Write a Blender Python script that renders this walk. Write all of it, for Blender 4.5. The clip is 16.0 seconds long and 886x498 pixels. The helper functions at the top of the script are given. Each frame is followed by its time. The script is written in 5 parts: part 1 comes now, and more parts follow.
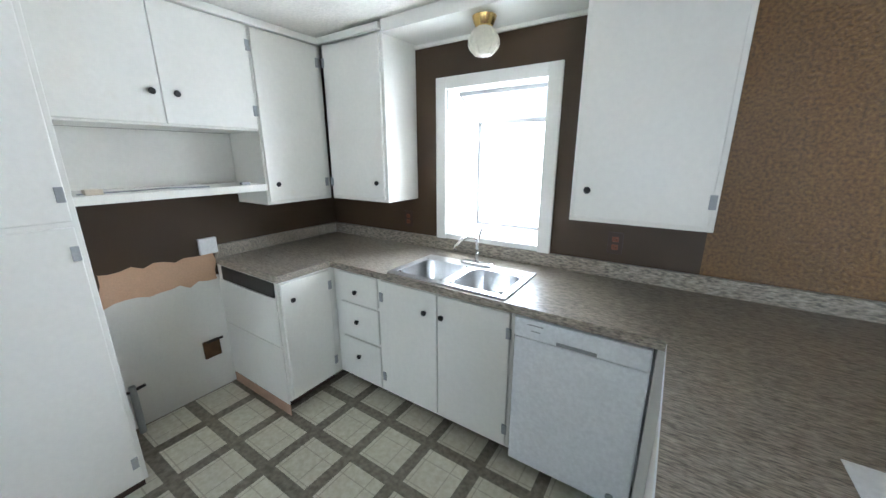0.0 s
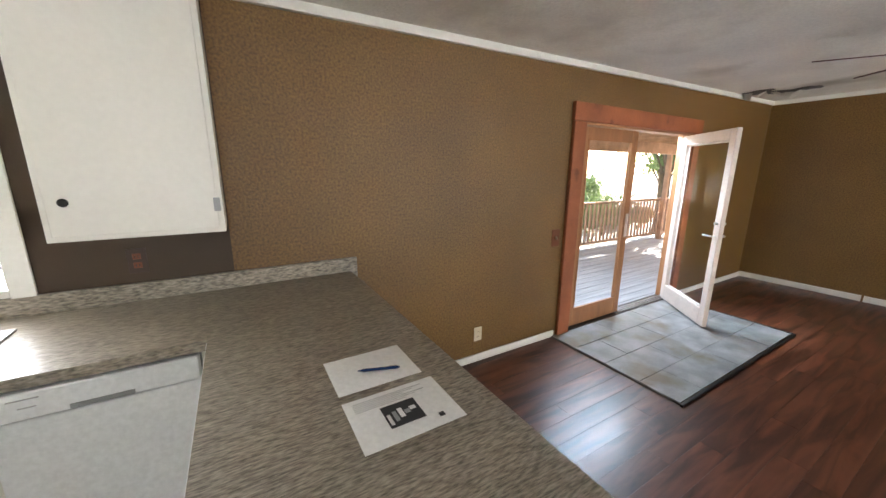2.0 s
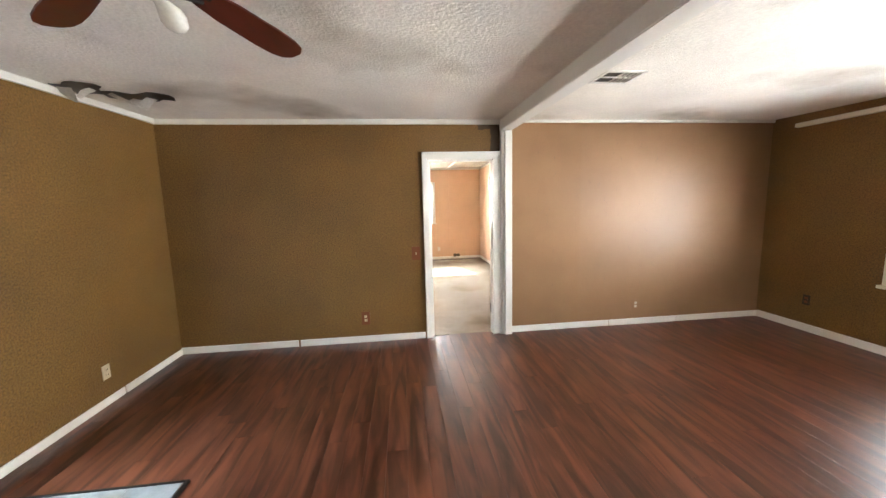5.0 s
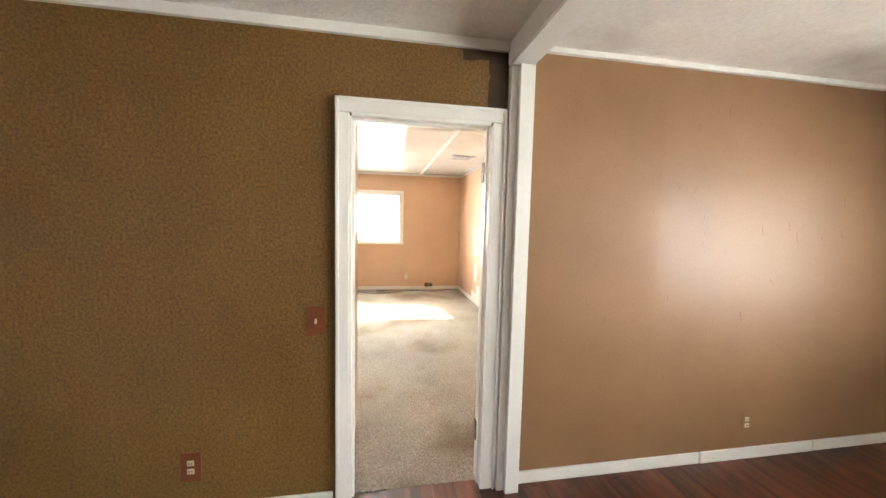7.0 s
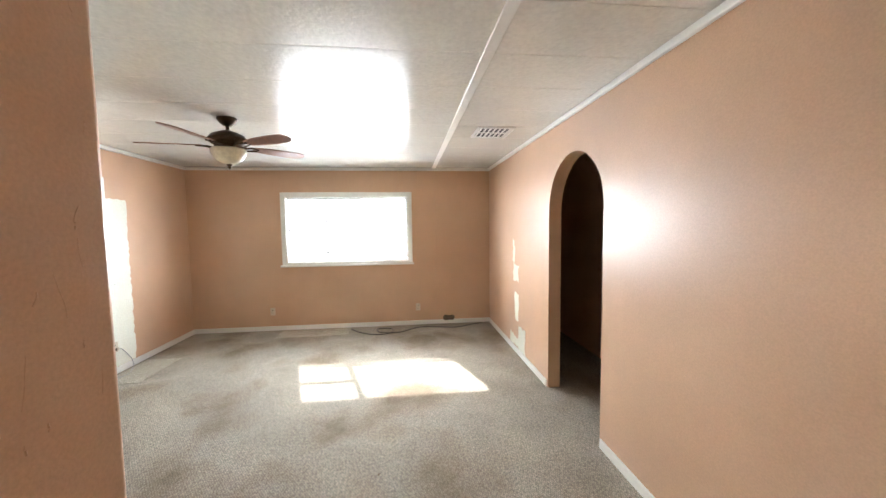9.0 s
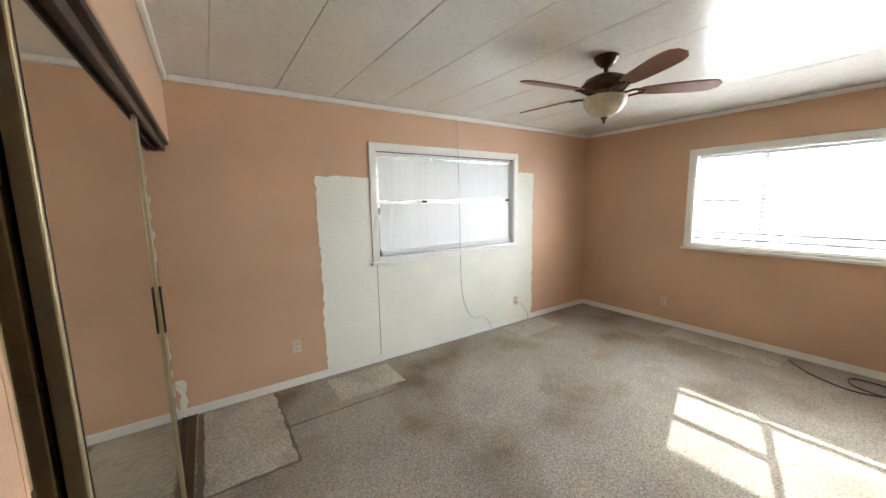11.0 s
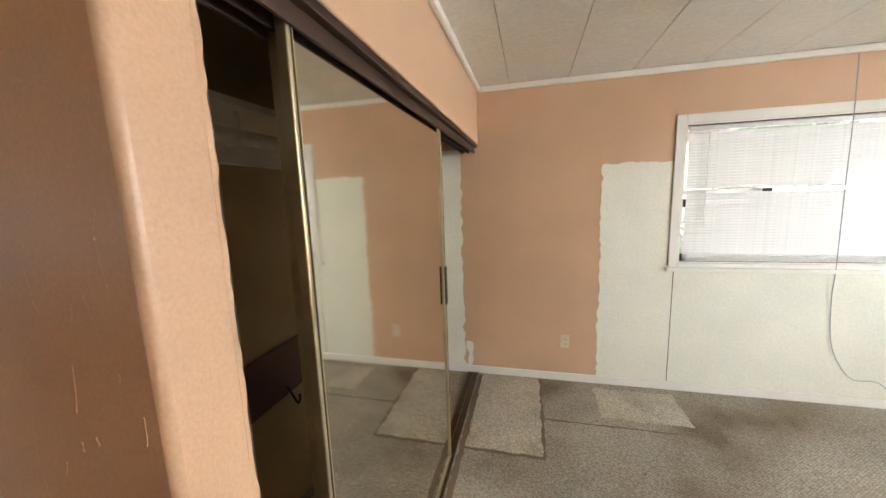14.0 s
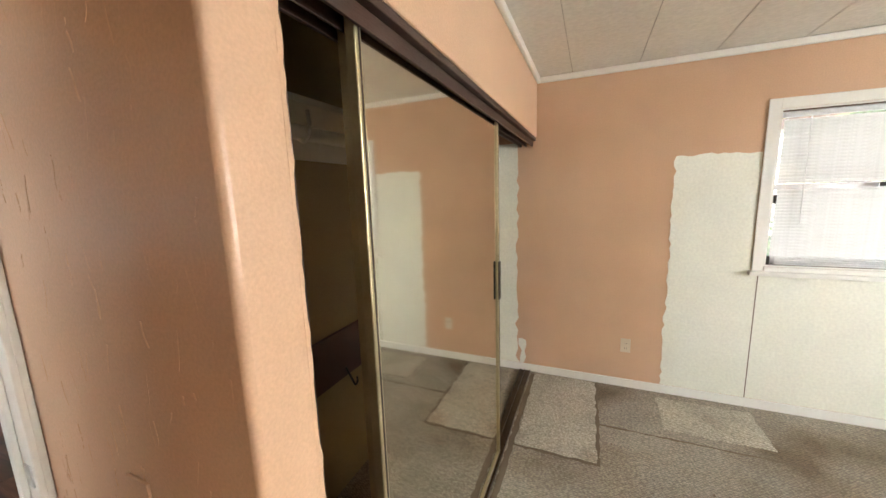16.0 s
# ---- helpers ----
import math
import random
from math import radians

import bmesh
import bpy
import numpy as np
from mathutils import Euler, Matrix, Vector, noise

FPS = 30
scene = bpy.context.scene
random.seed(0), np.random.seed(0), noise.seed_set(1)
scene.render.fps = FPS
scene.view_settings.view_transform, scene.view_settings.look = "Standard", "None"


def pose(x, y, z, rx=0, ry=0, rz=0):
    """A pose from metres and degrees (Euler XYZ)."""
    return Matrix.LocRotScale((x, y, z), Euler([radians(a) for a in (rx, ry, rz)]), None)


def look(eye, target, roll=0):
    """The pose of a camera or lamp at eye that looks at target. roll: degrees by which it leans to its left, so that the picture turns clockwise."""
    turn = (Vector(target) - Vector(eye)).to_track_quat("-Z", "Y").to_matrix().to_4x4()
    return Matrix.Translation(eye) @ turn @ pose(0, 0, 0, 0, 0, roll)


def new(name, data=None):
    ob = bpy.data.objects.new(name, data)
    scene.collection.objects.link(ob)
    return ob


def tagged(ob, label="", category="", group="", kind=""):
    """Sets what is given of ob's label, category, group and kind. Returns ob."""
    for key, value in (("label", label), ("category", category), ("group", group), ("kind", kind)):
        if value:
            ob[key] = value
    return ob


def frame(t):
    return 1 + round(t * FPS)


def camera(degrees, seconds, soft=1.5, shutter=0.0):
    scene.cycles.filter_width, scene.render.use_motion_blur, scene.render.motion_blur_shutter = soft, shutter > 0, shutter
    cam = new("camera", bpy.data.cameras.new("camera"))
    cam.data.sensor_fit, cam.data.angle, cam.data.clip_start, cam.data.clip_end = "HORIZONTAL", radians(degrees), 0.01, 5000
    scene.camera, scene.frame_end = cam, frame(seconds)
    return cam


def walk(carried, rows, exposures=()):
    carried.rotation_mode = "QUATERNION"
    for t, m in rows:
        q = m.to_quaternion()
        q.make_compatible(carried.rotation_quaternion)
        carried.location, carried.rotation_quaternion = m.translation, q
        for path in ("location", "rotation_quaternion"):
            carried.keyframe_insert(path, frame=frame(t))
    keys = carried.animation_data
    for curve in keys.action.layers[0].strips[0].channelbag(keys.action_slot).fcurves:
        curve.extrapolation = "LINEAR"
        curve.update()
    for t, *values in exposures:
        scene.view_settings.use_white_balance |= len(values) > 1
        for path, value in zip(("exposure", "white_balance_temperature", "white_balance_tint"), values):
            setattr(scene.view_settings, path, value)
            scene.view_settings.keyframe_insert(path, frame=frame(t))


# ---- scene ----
cam = camera(103.5, 16.0)
PATH = [
    (0, (-6.599, -2.009, 1.547), (-7.666, -0.397, 1.034), -0.1),
    (0.5, (-6.635, -2.015, 1.54), (-7.11, -0.147, 1.01), 0.1),
    (1, (-6.598, -2.041, 1.566), (-6.623, -0.121, 1.005), 0.2),
    (1.5, (-6.549, -2.057, 1.534), (-6.103, -0.173, 1.032), 0.3),
    (2, (-6.406, -2.085, 1.523), (-5.412, -0.405, 1.08), 0.4),
    (2.5, (-6.2, -2.15, 1.545), (-4.685, -0.917, 1.113), 0.7),
    (3, (-5.745, -2.25, 1.529), (-3.937, -1.483, 1.15), 0.3),
    (3.5, (-5.378, -2.273, 1.522), (-3.442, -1.92, 1.163), -0.5),
    (4, (-4.936, -2.273, 1.546), (-2.965, -2.299, 1.208), -0.2),
    (6.3, (-2.529, -2.756, 1.546), (-0.563, -3.045, 1.322), -1.1),
    (6.5, (-2.323, -2.787, 1.547), (-0.355, -3.079, 1.344), -0.1),
    (7, (-1.821, -2.887, 1.519), (0.143, -3.231, 1.358), 1.3),
    (7.5, (-1.322, -2.992, 1.537), (0.643, -3.336, 1.382), 1.2),
    (8, (-0.828, -3.058, 1.526), (1.137, -3.388, 1.363), -0.1),
    (8.2, (-0.604, -3.12, 1.544), (1.362, -3.449, 1.377), 0.2),
    (10.3, (0.998, -3.271, 1.639), (2.796, -2.407, 1.497), -1.6),
    (10.5, (1.054, -3.247, 1.651), (2.652, -2.06, 1.455), -0.8),
    (11, (1.092, -3.174, 1.603), (2.196, -1.528, 1.332), -1.1),
    (11.5, (1.052, -3.109, 1.555), (1.907, -1.321, 1.29), -1.3),
    (12, (1.054, -3.062, 1.564), (1.86, -1.256, 1.267), -1.0),
    (12.5, (1.126, -3.035, 1.586), (1.913, -1.226, 1.256), -0.9),
    (13, (1.261, -3.032, 1.627), (1.83, -1.144, 1.291), 0.7),
    (13.5, (1.37, -3.032, 1.655), (1.219, -1.064, 1.328), -0.7),
    (14, (1.349, -3.026, 1.64), (0.866, -1.109, 1.338), -2.0),
    (14.5, (1.336, -3.042, 1.635), (0.664, -1.182, 1.339), -1.9),
    (15, (1.344, -3.045, 1.634), (0.584, -1.22, 1.335), -2.1),
    (15.5, (1.34, -3.054, 1.625), (0.562, -1.238, 1.315), -1.7),
    (16, (1.35, -3.038, 1.634), (0.576, -1.221, 1.315), -1.8),
]
walk(cam, [(t, look(eye, target, roll)) for t, eye, target, roll in PATH],
     [(0, 2.45, 5700, 9), (0.7, 2.45, 6200, 12), (1.5, 2.5, 6500, 14), (2.5, 3.0, 7000, 13), (3.5, 3.2, 6700, 12), (4.2, 3.25, 6600, 12), (6.3, 3.2, 7100, 13), (7.5, 2.85, 7000, 13), (8.4, 2.5, 6300, 12),
      (10.0, 1.85, 6000, 11), (11.0, 1.75, 6200, 11), (12.5, 1.7, 6500, 11), (13.2, 1.78, 6500, 11), (14.5, 2.15, 6700, 12), (16, 2.2, 6700, 12)])

# ---- light ----
SUN = Vector((1.35, 0.44, 1.0)).normalized()
world = bpy.data.worlds.new("sky_world")
scene.world = world
world.use_nodes = True
wn = world.node_tree.nodes
sky = wn.new("ShaderNodeTexSky")
sky.sky_type, sky.sun_disc = "NISHITA", False
sky.sun_elevation = math.asin(SUN.z)
sky.sun_rotation = math.atan2(SUN.x, SUN.y)
wn["Background"].inputs["Strength"].default_value = 0.11
world.node_tree.links.new(sky.outputs["Color"], wn["Background"].inputs["Color"])
sun = new("sun", bpy.data.lights.new("sun", "SUN"))
sun.data.energy, sun.data.angle, sun.data.color = 5.0, radians(0.5), (1.0, 0.95, 0.87)
sun.matrix_world = look(SUN * 20, (0, 0, 0))


def window_light(name, eye, target, w, h, watts, colour=(0.93, 0.97, 1.0)):
    lamp = new(name, bpy.data.lights.new(name, "AREA"))
    lamp.data.shape, lamp.data.size, lamp.data.size_y = "RECTANGLE", w, h
    lamp.data.energy, lamp.data.color = watts, colour
    lamp.matrix_world = look(eye, target)


window_light("sky_light_kitchen", (-7.57, 0.8, 2.1), (-7.57, -1, 2.1), 2.4, 3.4, 95)
window_light("sky_light_east", (6.25, -2.34, 1.62), (3.6, -2.34, 0.5), 2.3, 1.3, 62)
window_light("sky_light_north", (3.38, 0.35, 1.62), (3.38, -3, 1.5), 2.0, 1.2, 0.8)
window_light("sky_light_south", (-2.45, -7.4, 1.2), (-2.45, -4.0, 1.42), 2.5, 1.3, 34)
# added lamp behind an unseen window, brightens the kitchen fronts
window_light("added_light_southwest", (-7.0, -7.4, 1.2), (-7.0, -4.0, 1.2), 1.9, 1.3, 7)
window_light("sky_light_patio", (-2.48, 0.36, 2.07), (-2.6, -0.75, 0.0), 0.95, 0.3, 13, (0.6, 0.79, 1.0))


# ---- materials ----
def mat(name, rgb, rough=0.6, metal=0.0, var=0.12, scale=3.0, fine=120.0, bump=0.08, stain=None, stain_scale=1.2,
        stain_at=0.55, coat=0.0, stretch=(1, 1, 1), fine_var=0.06, trans=0.0, spec=0.5):
    """Two scales of colour change, fine relief, and stains that have a shape of their own."""
    m = bpy.data.materials.new(name)
    m.use_nodes = True
    nt, N = m.node_tree, m.node_tree.nodes
    L = nt.links.new
    b = N["Principled BSDF"]
    co = N.new("ShaderNodeTexCoord")
    mp = N.new("ShaderNodeMapping")
    mp.inputs["Scale"].default_value = stretch
    L(co.outputs["Object"], mp.inputs["Vector"])
    n1, n2 = N.new("ShaderNodeTexNoise"), N.new("ShaderNodeTexNoise")
    n1.inputs["Scale"].default_value, n1.inputs["Detail"].default_value = scale, 5
    n2.inputs["Scale"].default_value, n2.inputs["Detail"].default_value = fine, 3
    L(mp.outputs[0], n1.inputs["Vector"])
    L(mp.outputs[0], n2.inputs["Vector"])
    r1 = N.new("ShaderNodeMapRange")
    r1.inputs["To Min"].default_value, r1.inputs["To Max"].default_value = 1 - var, 1 + var
    r1.inputs["From Min"].default_value, r1.inputs["From Max"].default_value = 0.3, 0.7
    L(n1.outputs["Fac"], r1.inputs["Value"])
    r2 = N.new("ShaderNodeMapRange")
    r2.inputs["From Min"].default_value, r2.inputs["From Max"].default_value = 0.3, 0.7
    r2.inputs["To Min"].default_value, r2.inputs["To Max"].default_value = 1 - fine_var, 1 + fine_var
    L(n2.outputs["Fac"], r2.inputs["Value"])
    mul = N.new("ShaderNodeMath")
    mul.operation = "MULTIPLY"
    L(r1.outputs[0], mul.inputs[0])
    L(r2.outputs[0], mul.inputs[1])
    mix = N.new("ShaderNodeVectorMath")
    mix.operation = "SCALE"
    mix.inputs[0].default_value = rgb
    L(mul.outputs[0], mix.inputs["Scale"])
    out = mix.outputs[0]
    if stain:
        n3 = N.new("ShaderNodeTexNoise")
        n3.inputs["Scale"].default_value, n3.inputs["Detail"].default_value = stain_scale, 7
        L(co.outputs["Object"], n3.inputs["Vector"])
        r3 = N.new("ShaderNodeMapRange")
        r3.inputs["From Min"].default_value, r3.inputs["From Max"].default_value = stain_at, stain_at + 0.17
        L(n3.outputs["Fac"], r3.inputs["Value"])
        mx = N.new("ShaderNodeMix")
        mx.data_type = "RGBA"
        L(r3.outputs[0], mx.inputs["Factor"])
        L(out, mx.inputs["A"])
        mx.inputs["B"].default_value = (*stain, 1)
        out = mx.outputs["Result"]
    L(out, b.inputs["Base Color"])
    rr = N.new("ShaderNodeMapRange")
    rr.inputs["To Min"].default_value, rr.inputs["To Max"].default_value = max(0.02, rough - 0.07), min(1, rough + 0.07)
    L(n1.outputs["Fac"], rr.inputs["Value"])
    L(rr.outputs[0], b.inputs["Roughness"])
    b.inputs["Metallic"].default_value = metal
    b.inputs["Coat Weight"].default_value = coat
    b.inputs["Specular IOR Level"].default_value = spec
    b.inputs["Coat Roughness"].default_value = 0.15
    if bump:
        bp = N.new("ShaderNodeBump")
        bp.inputs["Strength"].default_value, bp.inputs["Distance"].default_value = bump, 0.01
        L(n2.outputs["Fac"], bp.inputs["Height"])
        L(bp.outputs[0], b.inputs["Normal"])
    if trans:
        tr = N.new("ShaderNodeBsdfTranslucent")
        L(out, tr.inputs["Color"])
        ms = N.new("ShaderNodeMixShader")
        ms.inputs[0].default_value = trans
        L(b.outputs[0], ms.inputs[1])
        L(tr.outputs[0], ms.inputs[2])
        L(ms.outputs[0], N["Material Output"].inputs["Surface"])
    return m


def wood_random(name, dark, light, rough, axis_stretch, coat=0.0, plank_var=0.25):
    """Planks: grain along one axis, a tone of its own for each piece."""
    m = mat(name, light, rough, 0, 0.1, 2.0, 60, 0.015, stretch=axis_stretch, coat=coat)
    nt, N = m.node_tree, m.node_tree.nodes
    L = nt.links.new
    b = N["Principled BSDF"]
    co = N.new("ShaderNodeTexCoord")
    info = N.new("ShaderNodeObjectInfo")
    add = N.new("ShaderNodeVectorMath")
    add.operation = "ADD"
    cmb = N.new("ShaderNodeCombineXYZ")
    k = N.new("ShaderNodeMath")
    k.operation = "MULTIPLY"
    k.inputs[1].default_value = 37.0
    L(info.outputs["Random"], k.inputs[0])
    L(k.outputs[0], cmb.inputs["Y"])
    L(k.outputs[0], cmb.inputs["X"])
    L(co.outputs["Object"], add.inputs[0])
    L(cmb.outputs[0], add.inputs[1])
    mp = N.new("ShaderNodeMapping")
    mp.inputs["Scale"].default_value = axis_stretch
    L(add.outputs[0], mp.inputs["Vector"])
    n = N.new("ShaderNodeTexNoise")
    n.inputs["Scale"].default_value, n.inputs["Detail"].default_value, n.inputs["Distortion"].default_value = 5.5, 7, 0.9
    L(mp.outputs[0], n.inputs["Vector"])
    ramp = N.new("ShaderNodeValToRGB")
    ramp.color_ramp.elements[0].position, ramp.color_ramp.elements[1].position = 0.36, 0.66
    ramp.color_ramp.elements[0].color, ramp.color_ramp.elements[1].color = (*dark, 1), (*light, 1)
    L(n.outputs["Fac"], ramp.inputs[0])
    r = N.new("ShaderNodeMapRange")
    r.inputs["To Min"].default_value, r.inputs["To Max"].default_value = 1 - plank_var, 1 + plank_var
    L(info.outputs["Random"], r.inputs["Value"])
    s = N.new("ShaderNodeVectorMath")
    s.operation = "SCALE"
    L(ramp.outputs[0], s.inputs[0])
    L(r.outputs[0], s.inputs["Scale"])
    L(s.outputs[0], b.inputs["Base Color"])
    return m


def vinyl_material():
    """Sheet vinyl: cream squares of four small tiles between taupe bands."""
    m = mat("sheet_vinyl", (0.68, 0.65, 0.52), 0.32, 0, 0.08, 4, 90, 0.03)
    nt, N = m.node_tree, m.node_tree.nodes
    L = nt.links.new
    b = N["Principled BSDF"]
    co = N.new("ShaderNodeTexCoord")
    sep = N.new("ShaderNodeSeparateXYZ")
    L(co.outputs["Object"], sep.inputs[0])

    def op(kind, a, c):
        n = N.new("ShaderNodeMath")
        n.operation = kind
        for i, v in enumerate((a, c)):
            if isinstance(v, (int, float)):
                n.inputs[i].default_value = v
            else:
                L(v, n.inputs[i])
        return n.outputs[0]

    def band(axis, pitch, width, shift):
        f = op("FRACT", op("DIVIDE", op("ADD", axis, shift), pitch), 0)
        return op("LESS_THAN", f, width / pitch)
    px, py = VINYL
    big = op("MAXIMUM", band(sep.outputs[0], px[0], 0.062, px[1]), band(sep.outputs[1], py[0], 0.062, py[1]))
    tri = op("MAXIMUM", band(sep.outputs[0], (px[0] - 0.062) / 2 + 0.031, 0.006, px[1] + 0.072), band(sep.outputs[1], (py[0] - 0.062) / 2 + 0.031, 0.006, py[1] + 0.072))
    noise_a = N.new("ShaderNodeTexNoise")
    noise_a.inputs["Scale"].default_value, noise_a.inputs["Detail"].default_value = 35, 5
    L(co.outputs["Object"], noise_a.inputs["Vector"])

    def ramp(a, c):
        n = N.new("ShaderNodeValToRGB")
        n.color_ramp.elements[0].position, n.color_ramp.elements[1].position = 0.35, 0.68
        n.color_ramp.elements[0].color, n.color_ramp.elements[1].color = (*a, 1), (*c, 1)
        L(noise_a.outputs["Fac"], n.inputs[0])
        return n.outputs[0]

    def blend(f, a, c):
        n = N.new("ShaderNodeMix")
        n.data_type = "RGBA"
        L(f, n.inputs["Factor"])
        L(a, n.inputs["A"])
        L(c, n.inputs["B"])
        return n.outputs["Result"]
    cream = ramp((0.62, 0.58, 0.45), (0.74, 0.71, 0.6))
    light = blend(tri, cream, ramp((0.48, 0.44, 0.34), (0.55, 0.5, 0.4)))
    L(blend(big, light, ramp((0.17, 0.15, 0.11), (0.3, 0.27, 0.21))), b.inputs["Base Color"])
    return m


def carpet_material(name, rgb, stain, stain_scale, stain_at):
    """Loop pile: rows of small loops with dark gaps between them, over the stains."""
    m = mat(name, rgb, 0.97, 0, 0.16, 2.2, 60, 0.0, stain=stain, stain_scale=stain_scale, stain_at=stain_at, fine_var=0.22)
    N, L = m.node_tree.nodes, m.node_tree.links.new
    b = N["Principled BSDF"]
    co = N.new("ShaderNodeTexCoord")
    mp = N.new("ShaderNodeMapping")
    mp.inputs["Scale"].default_value = (1.0, 1.6, 1.0)
    mp.inputs["Rotation"].default_value = (0, 0, radians(38))
    L(co.outputs["Object"], mp.inputs["Vector"])
    loop = N.new("ShaderNodeTexVoronoi")
    loop.inputs["Scale"].default_value, loop.inputs["Randomness"].default_value = 62, 0.45
    L(mp.outputs[0], loop.inputs["Vector"])
    r = N.new("ShaderNodeMapRange")
    r.inputs["From Min"].default_value, r.inputs["From Max"].default_value = 0.15, 0.65
    r.inputs["To Min"].default_value, r.inputs["To Max"].default_value = 1.18, 0.6
    L(loop.outputs["Distance"], r.inputs["Value"])
    k = N.new("ShaderNodeVectorMath")
    k.operation = "SCALE"
    L(b.inputs["Base Color"].links[0].from_socket, k.inputs[0])
    L(r.outputs[0], k.inputs["Scale"])
    L(k.outputs[0], b.inputs["Base Color"])
    bp = N.new("ShaderNodeBump")
    bp.inputs["Strength"].default_value, bp.inputs["Distance"].default_value = 0.6, 0.006
    L(r.outputs[0], bp.inputs["Height"])
    L(bp.outputs[0], b.inputs["Normal"])
    return m


def glass_material(name):
    m = bpy.data.materials.new(name)
    m.use_nodes = True
    N = m.node_tree.nodes
    b = N["Principled BSDF"]
    b.inputs["Transmission Weight"].default_value, b.inputs["Roughness"].default_value, b.inputs["IOR"].default_value = 1, 0.01, 1.1
    b.inputs["Base Color"].default_value = (0.97, 0.99, 0.98, 1)
    return m


